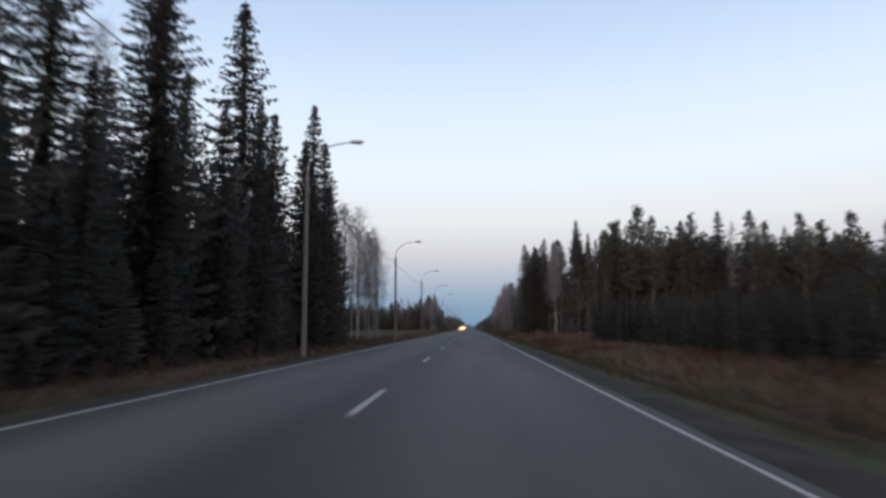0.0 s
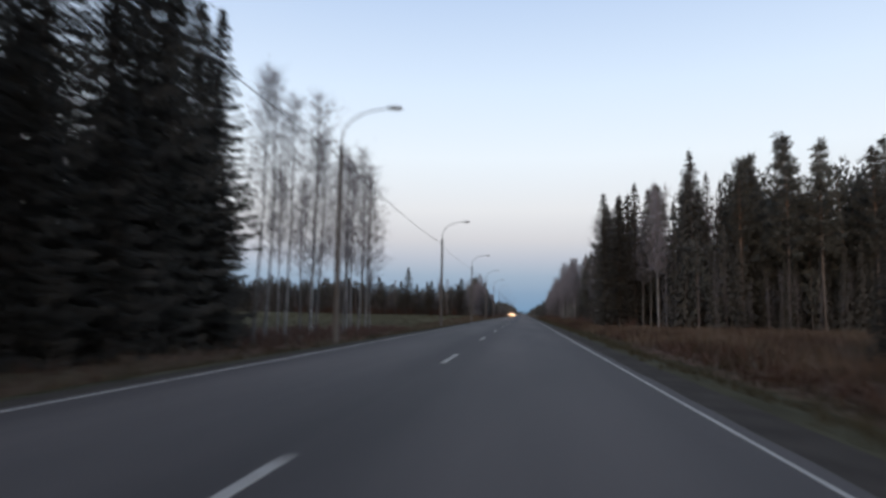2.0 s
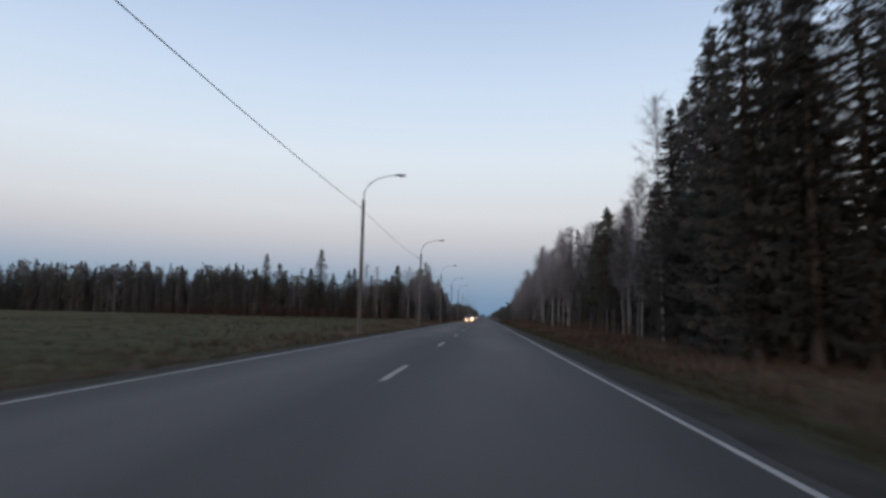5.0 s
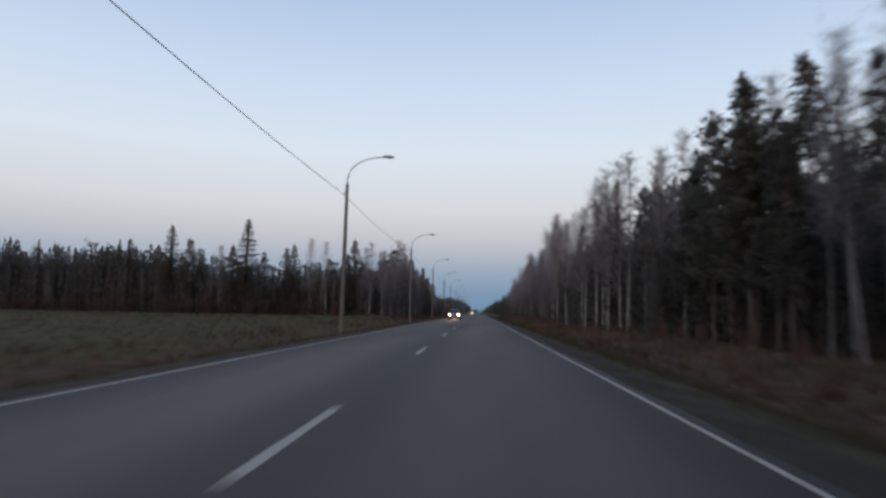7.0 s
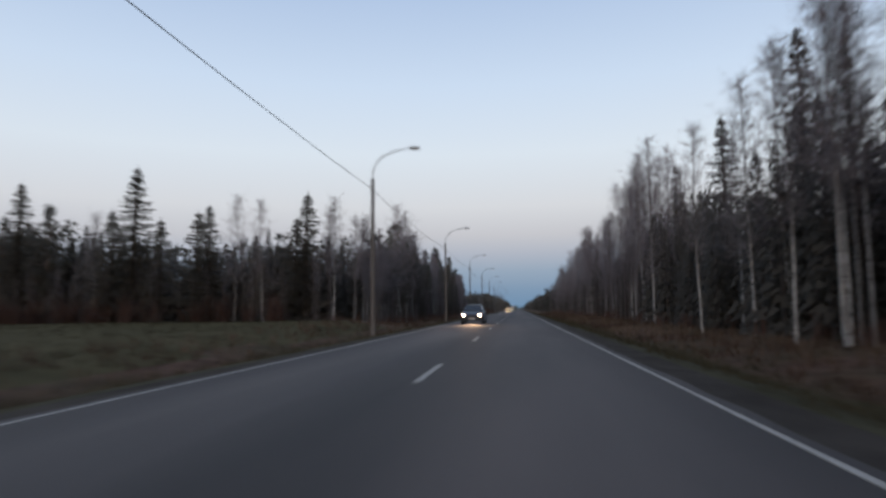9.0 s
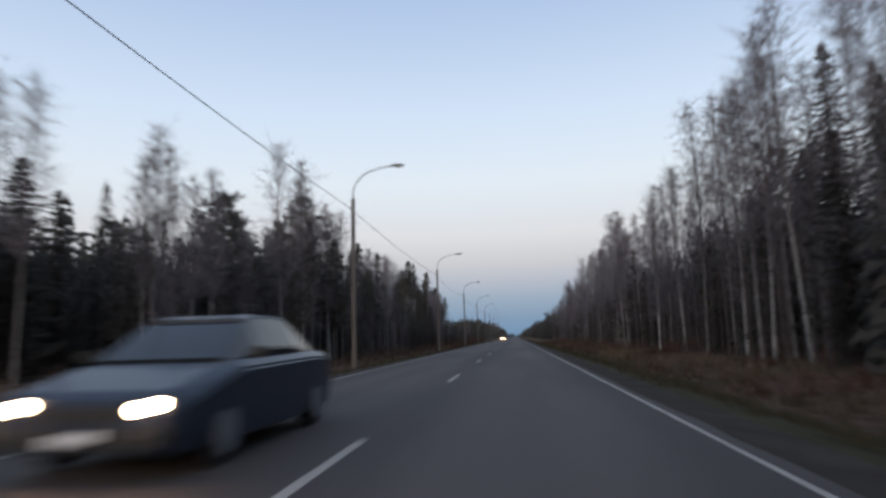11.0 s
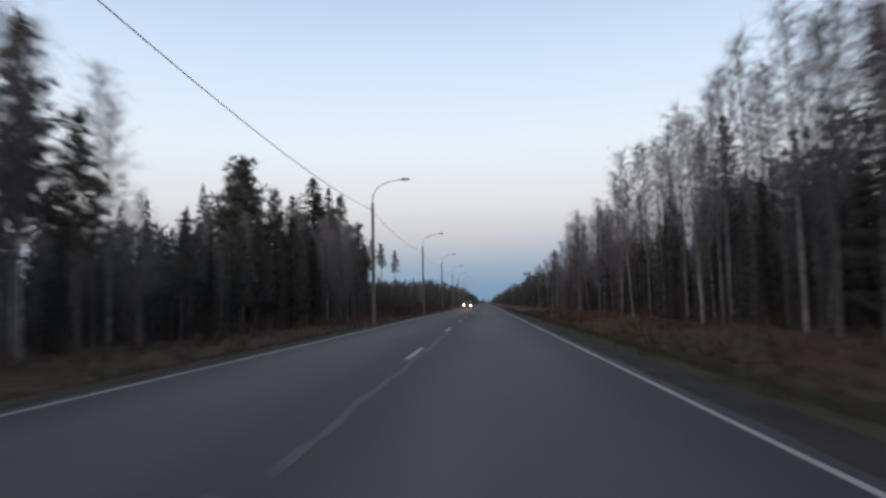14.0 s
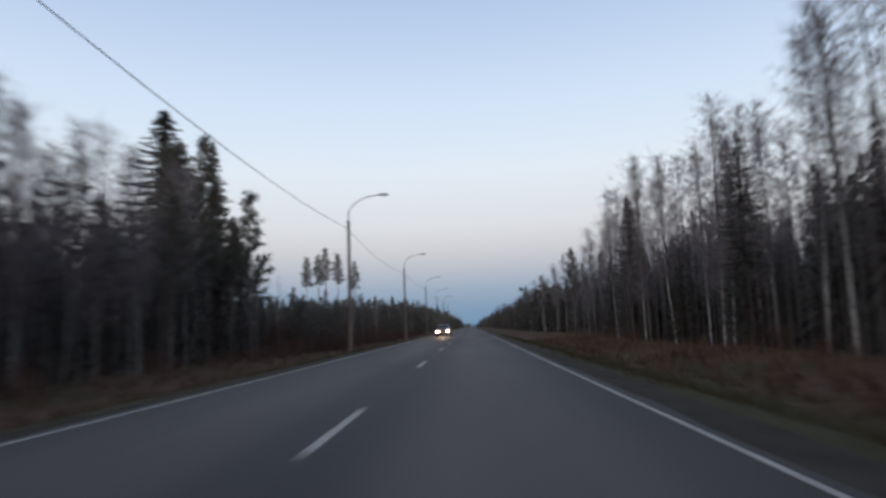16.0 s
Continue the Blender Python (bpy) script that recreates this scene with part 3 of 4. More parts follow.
def loft_bm(sections):
    """Skin over cross-sections: y, half width at sill, at shoulder, z low, z shoulder, z top, half width at top."""
    bm = bmesh.new()
    rings = []
    for y, w0, w1, z0, z1, z2, w2 in sections:
        pts = [(-w0, z0), (-w1, (z0 + z1) / 2), (-w1 * 0.985, z1), (-w2, z2), (w2, z2), (w1 * 0.985, z1), (w1, (z0 + z1) / 2), (w0, z0)]
        rings.append([bm.verts.new((x, y, z)) for x, z in pts])
    for a, b in zip(rings[:-1], rings[1:]):
        for i in range(8):
            j = (i + 1) % 8
            bm.faces.new((a[i], a[j], b[j], b[i]))
    bm.faces.new(list(reversed(rings[0])))
    bm.faces.new(rings[-1])
    bmesh.ops.recalc_face_normals(bm, faces=bm.faces)
    bmesh.ops.bevel(bm, geom=bm.edges[:], offset=0.025, segments=2, affect="EDGES", clamp_overlap=True)
    return bm


def car(x, y, paint, label):
    """A saloon whose front, at its foot's y, faces down the road."""
    c = new("car")
    c.location = (x, y, -CROWN * abs(x))
    part("body", loft_bm([(0.0, 0.70, 0.76, 0.28, 0.55, 0.66, 0.66), (0.12, 0.80, 0.85, 0.22, 0.62, 0.74, 0.72), (0.9, 0.84, 0.87, 0.20, 0.80, 0.90, 0.72), (1.25, 0.84, 0.87, 0.20, 0.86, 0.95, 0.74),
                          (3.5, 0.84, 0.87, 0.20, 0.90, 0.98, 0.74), (4.2, 0.82, 0.85, 0.24, 0.88, 0.97, 0.70), (4.4, 0.76, 0.80, 0.32, 0.80, 0.88, 0.66)]), paint, c)
    part("cabin", loft_bm([(1.15, 0.70, 0.72, 0.90, 0.94, 0.97, 0.66), (1.9, 0.71, 0.73, 0.90, 1.05, 1.36, 0.56), (2.2, 0.71, 0.73, 0.90, 1.05, 1.41, 0.55), (3.1, 0.71, 0.73, 0.90, 1.05, 1.40, 0.55), (3.9, 0.68, 0.70, 0.90, 0.95, 1.0, 0.62)]), M_GLASS, c, "dark car windows")
    part("roof", loft_bm([(1.88, 0.53, 0.55, 1.34, 1.37, 1.39, 0.50), (2.2, 0.54, 0.56, 1.38, 1.42, 1.44, 0.50), (3.1, 0.54, 0.56, 1.37, 1.41, 1.43, 0.50), (3.25, 0.52, 0.54, 1.33, 1.36, 1.38, 0.48)]), paint, c)
    part("grille", box_bm(-0.38, 0.38, -0.025, 0.05, 0.50, 0.62), M_BLACK, c)
    part("bumper", box_bm(-0.78, 0.78, -0.06, 0.10, 0.30, 0.45, 0.04), M_BLACK, c)
    part("number_plate", box_bm(-0.22, 0.22, -0.085, -0.062, 0.33, 0.43, 0.005), M_PLATE, c, "blank white plate")
    for s in (-1, 1):
        bm = bmesh.new()
        bmesh.ops.create_uvsphere(bm, u_segments=16, v_segments=10, radius=0.075)
        bmesh.ops.scale(bm, vec=(1.3, 0.5, 0.9), verts=bm.verts)
        bmesh.ops.translate(bm, vec=(s * 0.60, -0.005, 0.62), verts=bm.verts)
        part("headlight", bm, M_HEADLIGHT, c, "lit warm-white headlight")
        part("side_mirror", box_bm(s * 0.92 - 0.09, s * 0.92 + 0.09, 1.35, 1.45, 0.96, 1.08, 0.03), M_BLACK, c)
        for yy in (0.85, 3.55):
            bm = bmesh.new()
            bmesh.ops.create_cone(bm, cap_ends=True, segments=24, radius1=0.31, radius2=0.31, depth=0.2, matrix=Matrix.Translation((s * 0.76, yy, 0.31)) @ Matrix.Rotation(math.pi / 2, 4, "Y"))
            bmesh.ops.bevel(bm, geom=[e for e in bm.edges if len(e.link_faces) == 2 and e.calc_face_angle() > 1.0], offset=0.03, segments=2, affect="EDGES")
            tyre = part("wheel", bm, M_RUBBER, c)
            bm = bmesh.new()
            bmesh.ops.create_cone(bm, cap_ends=True, segments=20, radius1=0.2, radius2=0.2, depth=0.02, matrix=Matrix.Translation((s * 0.865, yy, 0.31)) @ Matrix.Rotation(math.pi / 2, 4, "Y"))
            part("rim", bm, M_STEEL, tyre)
    beam = new("headlight_beam", bpy.data.lights.new("headlight_beam", "SPOT"))
    beam.data.energy, beam.data.color = 900.0, (1.0, 0.62, 0.36)
    beam.data.spot_size, beam.data.spot_blend, beam.data.shadow_soft_size = radians(64), 0.8, 0.3
    beam.matrix_world = look((x, y - 0.12, 0.62), (x + 0.3, y - 9.0, 0.0))
    return tagged(c, label, "car", "oncoming cars")


car(-1.85, 241.0, car_paint("dark_blue_paint", (0.02, 0.03, 0.05)), "dark saloon car with lit headlights on the road")
car(-1.85, 416.0, car_paint("dark_red_paint", (0.06, 0.015, 0.015)), "dark red saloon car with lit headlights on the road")

# tall spruces close to the road where the drive begins
for x, y, h, v, w in (
    (-15.6, 70.2, 26.5, 5, 1.0), (-16.4, 58.7, 21.5, 5, 1.0), (-21.2, 51.3, 22.4, 5, 1.0), (-17.4, 55.0, 30.0, 5, 1.15),
    (-20.0, 70.6, 20.3, 1, 0.85), (-15.8, 80.0, 19.5, 5, 1.0), (-17.2, 75.0, 22.5, 5, 0.95), (-14.8, 73.0, 23.0, 5, 1.0), (-15.0, 77.0, 18.5, 5, 1.1), (-17.6, 78.5, 21.0, 5, 1.1), (-18.6, 83.5, 18.0, 5, 1.1), (-14.9, 66.0, 21.0, 5, 1.0), (-18.5, 63.0, 24.0, 5, 1.0), (-20.5, 67.0, 23.0, 0, 1.0), (-18.5, 42.0, 25.0, 5, 1.1),
    (-15.6, 46.5, 17.5, 5, 0.9), (-15.4, 37.0, 26.0, 5, 1.0), (-19.0, 33.0, 24.0, 5, 1.1), (-15.0, 30.0, 14.0, 5, 1.0),
    (-21.0, 26.0, 23.0, 5, 1.1), (-15.6, 24.0, 24.0, 5, 1.0), (-26.0, 48.0, 22.0, 1, 1.1), (-27.0, 62.0, 22.0, 0, 1.0),
    (-28.0, 38.0, 24.0, 0, 1.1), (-18.0, 16.0, 24.0, 2, 1.0), (-24.5, 71.5, 20.0, 3, 1.2), (-23.0, 83.0, 17.0, 3, 1.2),
    (-33.5, 112.0, 15.0, 5, 1.0), (-41.0, 108.0, 18.5, 5, 1.0), (-38.0, 114.0, 15.0, 0, 1.0), (-50.0, 112.0, 18.0, 0, 1.0), (-30.0, 100.0, 13.0, 5, 1.0), (-35.0, 97.0, 16.0, 0, 1.1),
):
    plant("spruce", x, y, h, v, w)
for x, y, h in ((-17.0, 53.0, 15.0), (-16.5, 33.0, 17.0)):
    plant("birch", x, y, h)
fir_rng = random.Random(31)
for i in range(22):
    plant("spruce", fir_rng.uniform(-16.5, -13.2), 16 + 3.0 * i + fir_rng.uniform(-1, 1), fir_rng.uniform(5.0, 12.0), 3, 1.25, "small dark spruce under the taller ones")

# the row of bare birches after them
for x, y, h, v in (
    (-15.0, 84.3, 18.0, 1), (-15.3, 86.8, 18.5, 0), (-14.6, 88.6, 17.5, 1), (-14.5, 93.6, 16.0, 0), (-14.9, 94.6, 19.5, 3), (-15.5, 97.6, 17.5, 1), (-19.5, 99.5, 14.5, 4), (-14.6, 100.8, 16.0, 2), (-14.4, 101.9, 17.0, 0),
    (-14.6, 103.9, 16.5, 4), (-15.0, 106.8, 17.0, 1), (-14.6, 108.0, 18.5, 0), (-14.5, 110.6, 17.5, 3), (-14.3, 111.6, 16.5, 2), (-20.2, 107.0, 15.0, 4),
):
    plant("birch", x, y, h, v)

# stand beyond the dry field on the other side
for x, y, h, v in ((22.4, 127.4, 22.5, 2), (29.0, 127.0, 20.0, 0), (21.0, 139.0, 19.0, 1), (47.0, 121.0, 23.0, 0), (38.5, 131.0, 20.0, 3), (13.3, 138.2, 19.4, 0), (14.8, 136.2, 18.8, 1), (17.0, 136.2, 20.3, 2), (19.1, 137.1, 19.5, 4), (15.2, 141.0, 19.0, 5), (17.0, 142.5, 20.0, 1), (14.6, 146.0, 19.0, 0), (16.6, 150.0, 20.0, 0), (28.0, 131.0, 19.0, 0), (44.0, 128.0, 19.0, 1), (16.0, 153.5, 19.0, 1), (15.2, 156.5, 17.5, 0), (17.6, 154.0, 19.0, 5), (17.0, 165.6, 12.0, 5), (18.4, 163.0, 13.0, 0)):
    plant("spruce", x, y, h, v)
for x, y, h in ((27.0, 124.0, 20.0), (31.5, 123.0, 21.5), (35.0, 122.0, 22.0), (40.5, 122.0, 21.0), (43.5, 124.5, 23.0), (36.5, 136.5, 26.8), (30.1, 133.3, 23.0), (31.6, 134.0, 23.4), (16.5, 158.0, 18.5), (15.6, 174.2, 11.1), (16.7, 187.3, 14.6), (52.0, 120.0, 22.5), (56.0, 122.5, 21.0), (61.0, 120.0, 22.0),
                (66.0, 122.0, 21.0), (71.0, 121.0, 22.5), (76.0, 119.0, 20.5), (82.0, 121.0, 22.0), (19.8, 134.0, 19.5), (17.8, 143.0, 17.5), (22.5, 133.0, 21.0)):
    plant("pine", x, y, h, 3 if h > 25 else None, 0.95)
for x, y, h in ((18.6, 125.6, 17.5), (17.4, 123.5, 17.0), (18.0, 126.8, 18.0), (17.0, 122.0, 16.5), (17.4, 128.3, 17.0), (14.4, 156.8, 18.5), (15.0, 165.5, 14.6), (15.5, 168.9, 14.8), (19.8, 191.7, 17.0), (17.2, 132.5, 15.0), (47.5, 117.5, 20.0), (16.5, 138.0, 14.0)):
    plant("birch", x, y, h, 3 if y > 150 else 2, 1.0 if y > 130 else 0.65)


def edge_rows(x_of, y0, y1, step, recipe, heights, rows, seed, drift=2.6):
    """The rows of trees at a forest's edge, told apart one by one."""
    rng = random.Random(seed)
    for row in range(rows):
        y = y0 + rng.uniform(0, step)
        while y < y1:
            kind = rng.choices(("spruce", "pine", "birch"), recipe(y, row))[0]
            x = x_of(y)
            x += math.copysign(drift * row + rng.uniform(-1.0, 1.3), x)
            h = heights(y) * rng.uniform(0.80, 1.0) * {"spruce": 0.85, "pine": 0.95, "birch": 1.05}[kind]
            if kind == "spruce" and (rng.random() < 0.6 or y > 235 and x > 0):
                h *= rng.uniform(0.45, 0.78)
            if not (x > 0 and 205 < y < 262 and rng.random() < (0.95 if y > 228 else 0.6)):
                plant(kind, x, y, h)
            y += step * rng.uniform(0.55, 1.5)


def right_recipe(y, row):
    if y < 200:
        return (0.25, 0.50, 0.25) if row else (0.15, 0.50, 0.35)
    if y < 212:
        return (0.30, 0.40, 0.30)
    if y < 262:
        return (0.35, 0.0, 0.65) if row else (0.10, 0.0, 0.90)
    return (0.30, 0.0, 0.70) if row else (0.18, 0.0, 0.82)


def left_recipe(y, row):
    if y < 284:
        return (0.15, 0.20, 0.65)
    return (0.30, 0.40, 0.30) if row else (0.20, 0.42, 0.38)


def right_height(y):
    return float(np.interp(y, (140, 156, 163, 168, 177, 187, 205, 215, 227, 236, 252, 266, 285, 295, 315, 345, 365, 375, 392, 402, 420, 480), (19, 18, 14, 12.8, 12.5, 14.5, 15.5, 17, 18, 14.5, 15, 19.5, 19.5, 16, 15.5, 15.5, 18, 13.2, 13.5, 15, 12, 11.5)))


def left_height(y):
    return float(np.interp(y, (262, 271, 278, 286, 295, 301, 308, 321, 328, 340, 346, 351, 356, 373, 381, 395), (10.5, 9.5, 10.5, 13.5, 13.5, 10.5, 12.5, 12, 8, 8.5, 11, 13.5, 11.5, 10.8, 12.5, 11.5)))


edge_rows(lambda y: 15.4, 150, 420, 2.7, right_recipe, right_height, 2, 5)
edge_rows(lambda y: -14.0, 262, 390, 2.8, left_recipe, left_height, 2, 6)
edge_rows(lambda y: 16.0, 420, 520, 6.0, right_recipe, right_height, 1, 8)

# trees that stand out from the edge
for kind, x, y, h, v in (
    ("pine", -17.9, 349.0, 13.2, 3), ("spruce", -25.4, 407.0, 22.5, 2), ("pine", -18.8, 398.7, 15.0, 3), ("pine", -18.6, 351.0, 14.6, 3), ("pine", -19.8, 353.5, 13.0, 1),
    ("pine", -34.0, 498.0, 22.5, 4), ("pine", -36.8, 503.0, 21.5, 4), ("pine", -31.6, 500.0, 21.5, 4), ("pine", -39.0, 497.0, 20.5, 4), ("pine", -26.5, 494.0, 18.5, 4), ("pine", -56.0, 493.0, 22.0, 4), ("pine", -19.0, 385.0, 15.5, 3), ("spruce", -21.0, 388.0, 14.0, 5), ("pine", -17.8, 389.5, 13.5, 3),
    ("spruce", -36.7, 253.5, 15.9, 0), ("spruce", -18.9, 254.0, 12.7, 3), ("spruce", -20.3, 254.6, 10.4, 1), ("spruce", -49.6, 254.0, 14.8, 0), ("spruce", -30.2, 254.0, 11.3, 3), ("spruce", -28.6, 253.6, 11.7, 1), ("spruce", -38.6, 253.0, 11.5, 3), ("pine", -46.6, 254.0, 12.4, 3), ("birch", -41.0, 254.0, 11.4, 0), ("spruce", -33.4, 253.0, 10.4, 3), ("pine", -52.5, 255.0, 11.4, 1), ("spruce", -57.0, 254.5, 12.5, 1),
    ("birch", -26.1, 254.0, 12.6, 0), ("birch", -23.2, 254.0, 12.2, 1), ("birch", -16.1, 254.0, 12.1, 0), ("birch", -14.3, 255.0, 10.4, 2), ("birch", -17.2, 257.0, 11.6, 4), ("birch", -15.4, 264.5, 12.4, 0), ("birch", -16.6, 267.6, 12.6, 3), ("birch", -14.8, 269.5, 11.8, 1), ("spruce", -18.4, 259.5, 9.5, 3), ("spruce", -19.2, 263.0, 9.0, 1), ("spruce", -17.6, 270.5, 8.2, 3), 
    ("pine", -18.4, 317.0, 14.4, 1), ("birch", -14.2, 279.0, 16.0, 0), ("birch", -13.8, 281.5, 15.5, 3), ("birch", -15.0, 284.0, 15.0, 1), ("birch", -14.8, 296.0, 14.5, 3),
    ("pine", 16.0, 192.0, 14.2, 3), ("pine", 16.2, 187.2, 15.2, 1), ("pine", 17.6, 184.0, 15.0, 0), ("spruce", 17.0, 189.5, 12.5, 1), ("spruce", 16.4, 195.0, 13.0, 4), ("pine", -17.2, 324.0, 14.0, 1), ("birch", -15.6, 322.0, 13.0, 0), ("pine", -18.8, 280.5, 11.6, 3), ("pine", -19.4, 392.0, 18.2, 2), ("spruce", 19.9, 236.0, 19.6, 2), ("spruce", 20.9, 255.0, 19.4, 0), ("spruce", 21.6, 276.5, 19.6, 2), ("spruce", 16.4, 223.6, 13.6, 2), ("spruce", 15.9, 217.8, 13.0, 0), ("spruce", 17.0, 230.5, 13.0, 3), ("birch", 14.5, 257.6, 18.2, 3), ("birch", 13.2, 237.0, 13.8, 1), ("birch", 14.9, 234.5, 13.0, 0), ("birch", 13.4, 223.7, 14.0, 1),
    ("pine", -16.4, 307.2, 11.8, 3), ("pine", -17.4, 308.8, 12.4, 0), ("birch", -15.4, 311.0, 12.9, 0), ("birch", -15.6, 312.6, 12.6, 3), ("birch", -15.2, 320.2, 12.9, 1),
    ("birch", 15.0, 321.2, 17.6, 1), ("birch", 15.4, 318.5, 17.4, 3), ("spruce", 15.8, 311.5, 11.5, 2), ("spruce", 16.2, 323.0, 12.4, 4), ("spruce", 15.6, 305.6, 8.4, 3), ("spruce", 16.2, 376.5, 11.8, 2), ("spruce", 16.0, 399.5, 12.9, 0), ("pine", 16.2, 434.0, 12.4, 1), ("birch", 15.2, 393.0, 15.0, 3), ("birch", 15.4, 386.3, 13.2, 0), ("birch", 15.3, 377.7, 14.2, 3), ("spruce", 30.2, 455.0, 23.8, 2), ("spruce", 27.0, 404.0, 19.0, 2), ("spruce", 20.5, 349.0, 16.0, 0),
):
    plant(kind, x, y, h, v, 1.3 if kind == "spruce" and x < -17 and y < 260 else 1.6 if kind == "pine" and 348 < y < 354 else 1.0)


for x, y, h, w in ((-17.0, 291.2, 15.2, 1.7), (-17.0, 274.8, 11.6, 1.9)):
    plant("pine", x, y, h, 3, w)
for x, y, h, w in ((-24.6, 395.5, 21.8, 1.9), (-25.2, 398.5, 20.0, 1.6), (-23.2, 393.5, 17.0, 1.6)):
    plant("spruce", x, y, h, 5, w)
for x, y, h, v in ((-14.4, 366.6, 10.8, 0), (-14.4, 368.6, 11.2, 3), (-14.5, 372.4, 11.0, 2), (-14.9, 376.4, 11.5, 2), (-15.8, 365.6, 11.2, 1), (-15.4, 326.0, 13.0, 3), (-16.2, 328.5, 12.0, 0)):
    plant("birch", x, y, h, v)


for x, y, h, v in ((14.2, 207.0, 16.0, 1), (14.6, 211.5, 16.0, 3), (14.4, 216.0, 16.2, 0), (14.2, 221.2, 16.6, 2), (15.2, 222.8, 16.0, 4), (14.2, 230.6, 14.5, 0),
                   (-14.5, 290.8, 13.4, 1), (-14.7, 292.8, 13.6, 3), (-15.2, 295.8, 13.2, 0)):
    plant("birch", x, y, h, v)
for x, y, h, v in ((-17.0, 361.8, 11.4, 0), (-17.4, 364.9, 11.6, 1), (-16.4, 357.4, 10.2, 0)):
    plant("pine", x, y, h, v)


# ---- the depth of the woods ----
def low_tree(kind, rng, tiers=15, puffs=13, twigs=80):
    """A plain tree one unit high for the woods behind the edge."""
    t = Tris()
    if kind == "spruce":
        v, f = tube([(0, 0, -0.03), (0, 0, 0.9)], [0.011, 0.003], 4)
        t.add(v, f, 0)
        boughs = tiers * 11
        for i in range(boughs):
            u = (i + rng.random()) / boughs
            z, r = 0.05 + 0.93 * u, (0.150 * (1 - u) ** 0.72 + 0.008) * rng.uniform(0.7, 1.25)
            a, w = i * 2.4 + rng.uniform(-.4, .4), (0.020 + 0.026 * (1 - u)) * (15 / tiers) ** 0.6
            q = r * rng.uniform(0.25, 0.9) ** 0.7
            far = min(r, q + w * rng.uniform(1.2, 2.4))
            d = rng.uniform(0.3, 0.8)
            c, s, a2 = math.cos(a), math.sin(a), rng.uniform(-0.5, 0.5)
            t.add([(c * q - s * w, s * q + c * w, z - q * d), (c * q + s * w * a2, s * q - c * w * a2, z - q * d + w * rng.uniform(0.4, 1.1)), (c * far + s * w * 0.5, s * far - c * w * 0.5, z - far * d - w * rng.uniform(0.2, 0.9))], [(0, 1, 2)], 1)
        t.add([(0.012, 0, 0.94), (-0.006, 0.01, 0.94), (0, 0, 1.01), (-0.006, -0.01, 0.94)], [(0, 1, 2), (1, 3, 2), (3, 0, 2)], 1)
    elif kind == "pine":
        bx, by = rng.uniform(-.02, .02), rng.uniform(-.02, .02)
        v, f = tube([(0, 0, -0.03), (bx, by, 0.5), (0, 0, 0.95)], [0.011, 0.008, 0.003], 4)
        t.add(v, f, 2)
        for i in range(puffs):
            u = i / puffs
            a, r = i * 2.4, 0.10 * math.sin(min(1, u * 1.2 + .25) * 2.4) * rng.uniform(.4, 1.1)
            c = np.array([r * math.cos(a), r * math.sin(a), 0.36 + 0.60 * u])
            for _ in range(14 if puffs < 30 else 18):
                d = np.array([rng.gauss(0, 1), rng.gauss(0, 1), rng.gauss(0, .9)]) * 0.042 * (1.15 - 0.6 * u)
                e = np.array([rng.gauss(0, 1), rng.gauss(0, 1), rng.gauss(0, 1)]) * 0.018 * (13 / puffs) ** 0.75
                t.add([c + d - e, c + d + e, c + d * 1.7 + [0, 0, 0.012]], [(0, 1, 2)], 3)
    else:
        bx = rng.uniform(-.02, .02)
        v, f = tube([(0, 0, -0.03), (bx, 0, 0.5), (0, 0, 0.97)], [0.0065, 0.004, 0.001] if tiers > 1 else [0.004, 0.003, 0.001], 4)
        t.add(v, f, 5 if tiers == 1 else 4)
        for i in range(twigs):
            u = rng.random() ** 0.8
            z = 0.35 + 0.55 * u
            a, r = i * 2.4, 0.13 * (1.1 - 0.8 * u) * rng.uniform(.4, 1.2)
            c = np.array([r * 0.25 * math.cos(a), r * 0.25 * math.sin(a), z])
            e = np.array([r * math.cos(a), r * math.sin(a), z + r * rng.uniform(0.3, 1.2)])
            w = np.array([-math.sin(a), math.cos(a), 0]) * 0.0016 * (80 / twigs) ** 0.3
            t.add([c - w, c + w, e], [(0, 1, 2)], 5)
            for _ in range(2):
                e2 = e + np.array([rng.gauss(0, .03), rng.gauss(0, .03), rng.uniform(-.05, .03)])
                t.add([c * .4 + e * .6 - w, c * .4 + e * .6 + w, e2], [(0, 1, 2)], 5)
    return t.arrays()


wood_rng = random.Random(404)
LOW = {k: [low_tree(k, wood_rng) for _ in range(7)] for k in ("spruce", "pine", "birch")}
FINE = {k: [low_tree(k, wood_rng, 70, 34, 200) for _ in range(5)] for k in ("spruce", "pine", "birch")}
MID = {k: [low_tree(k, wood_rng, 30, 18, 130) for _ in range(7)] for k in ("spruce", "pine", "birch")}
FAR = {k: [low_tree(k, wood_rng, 9, 8, 55) for _ in range(6)] for k in ("spruce", "pine", "birch")}


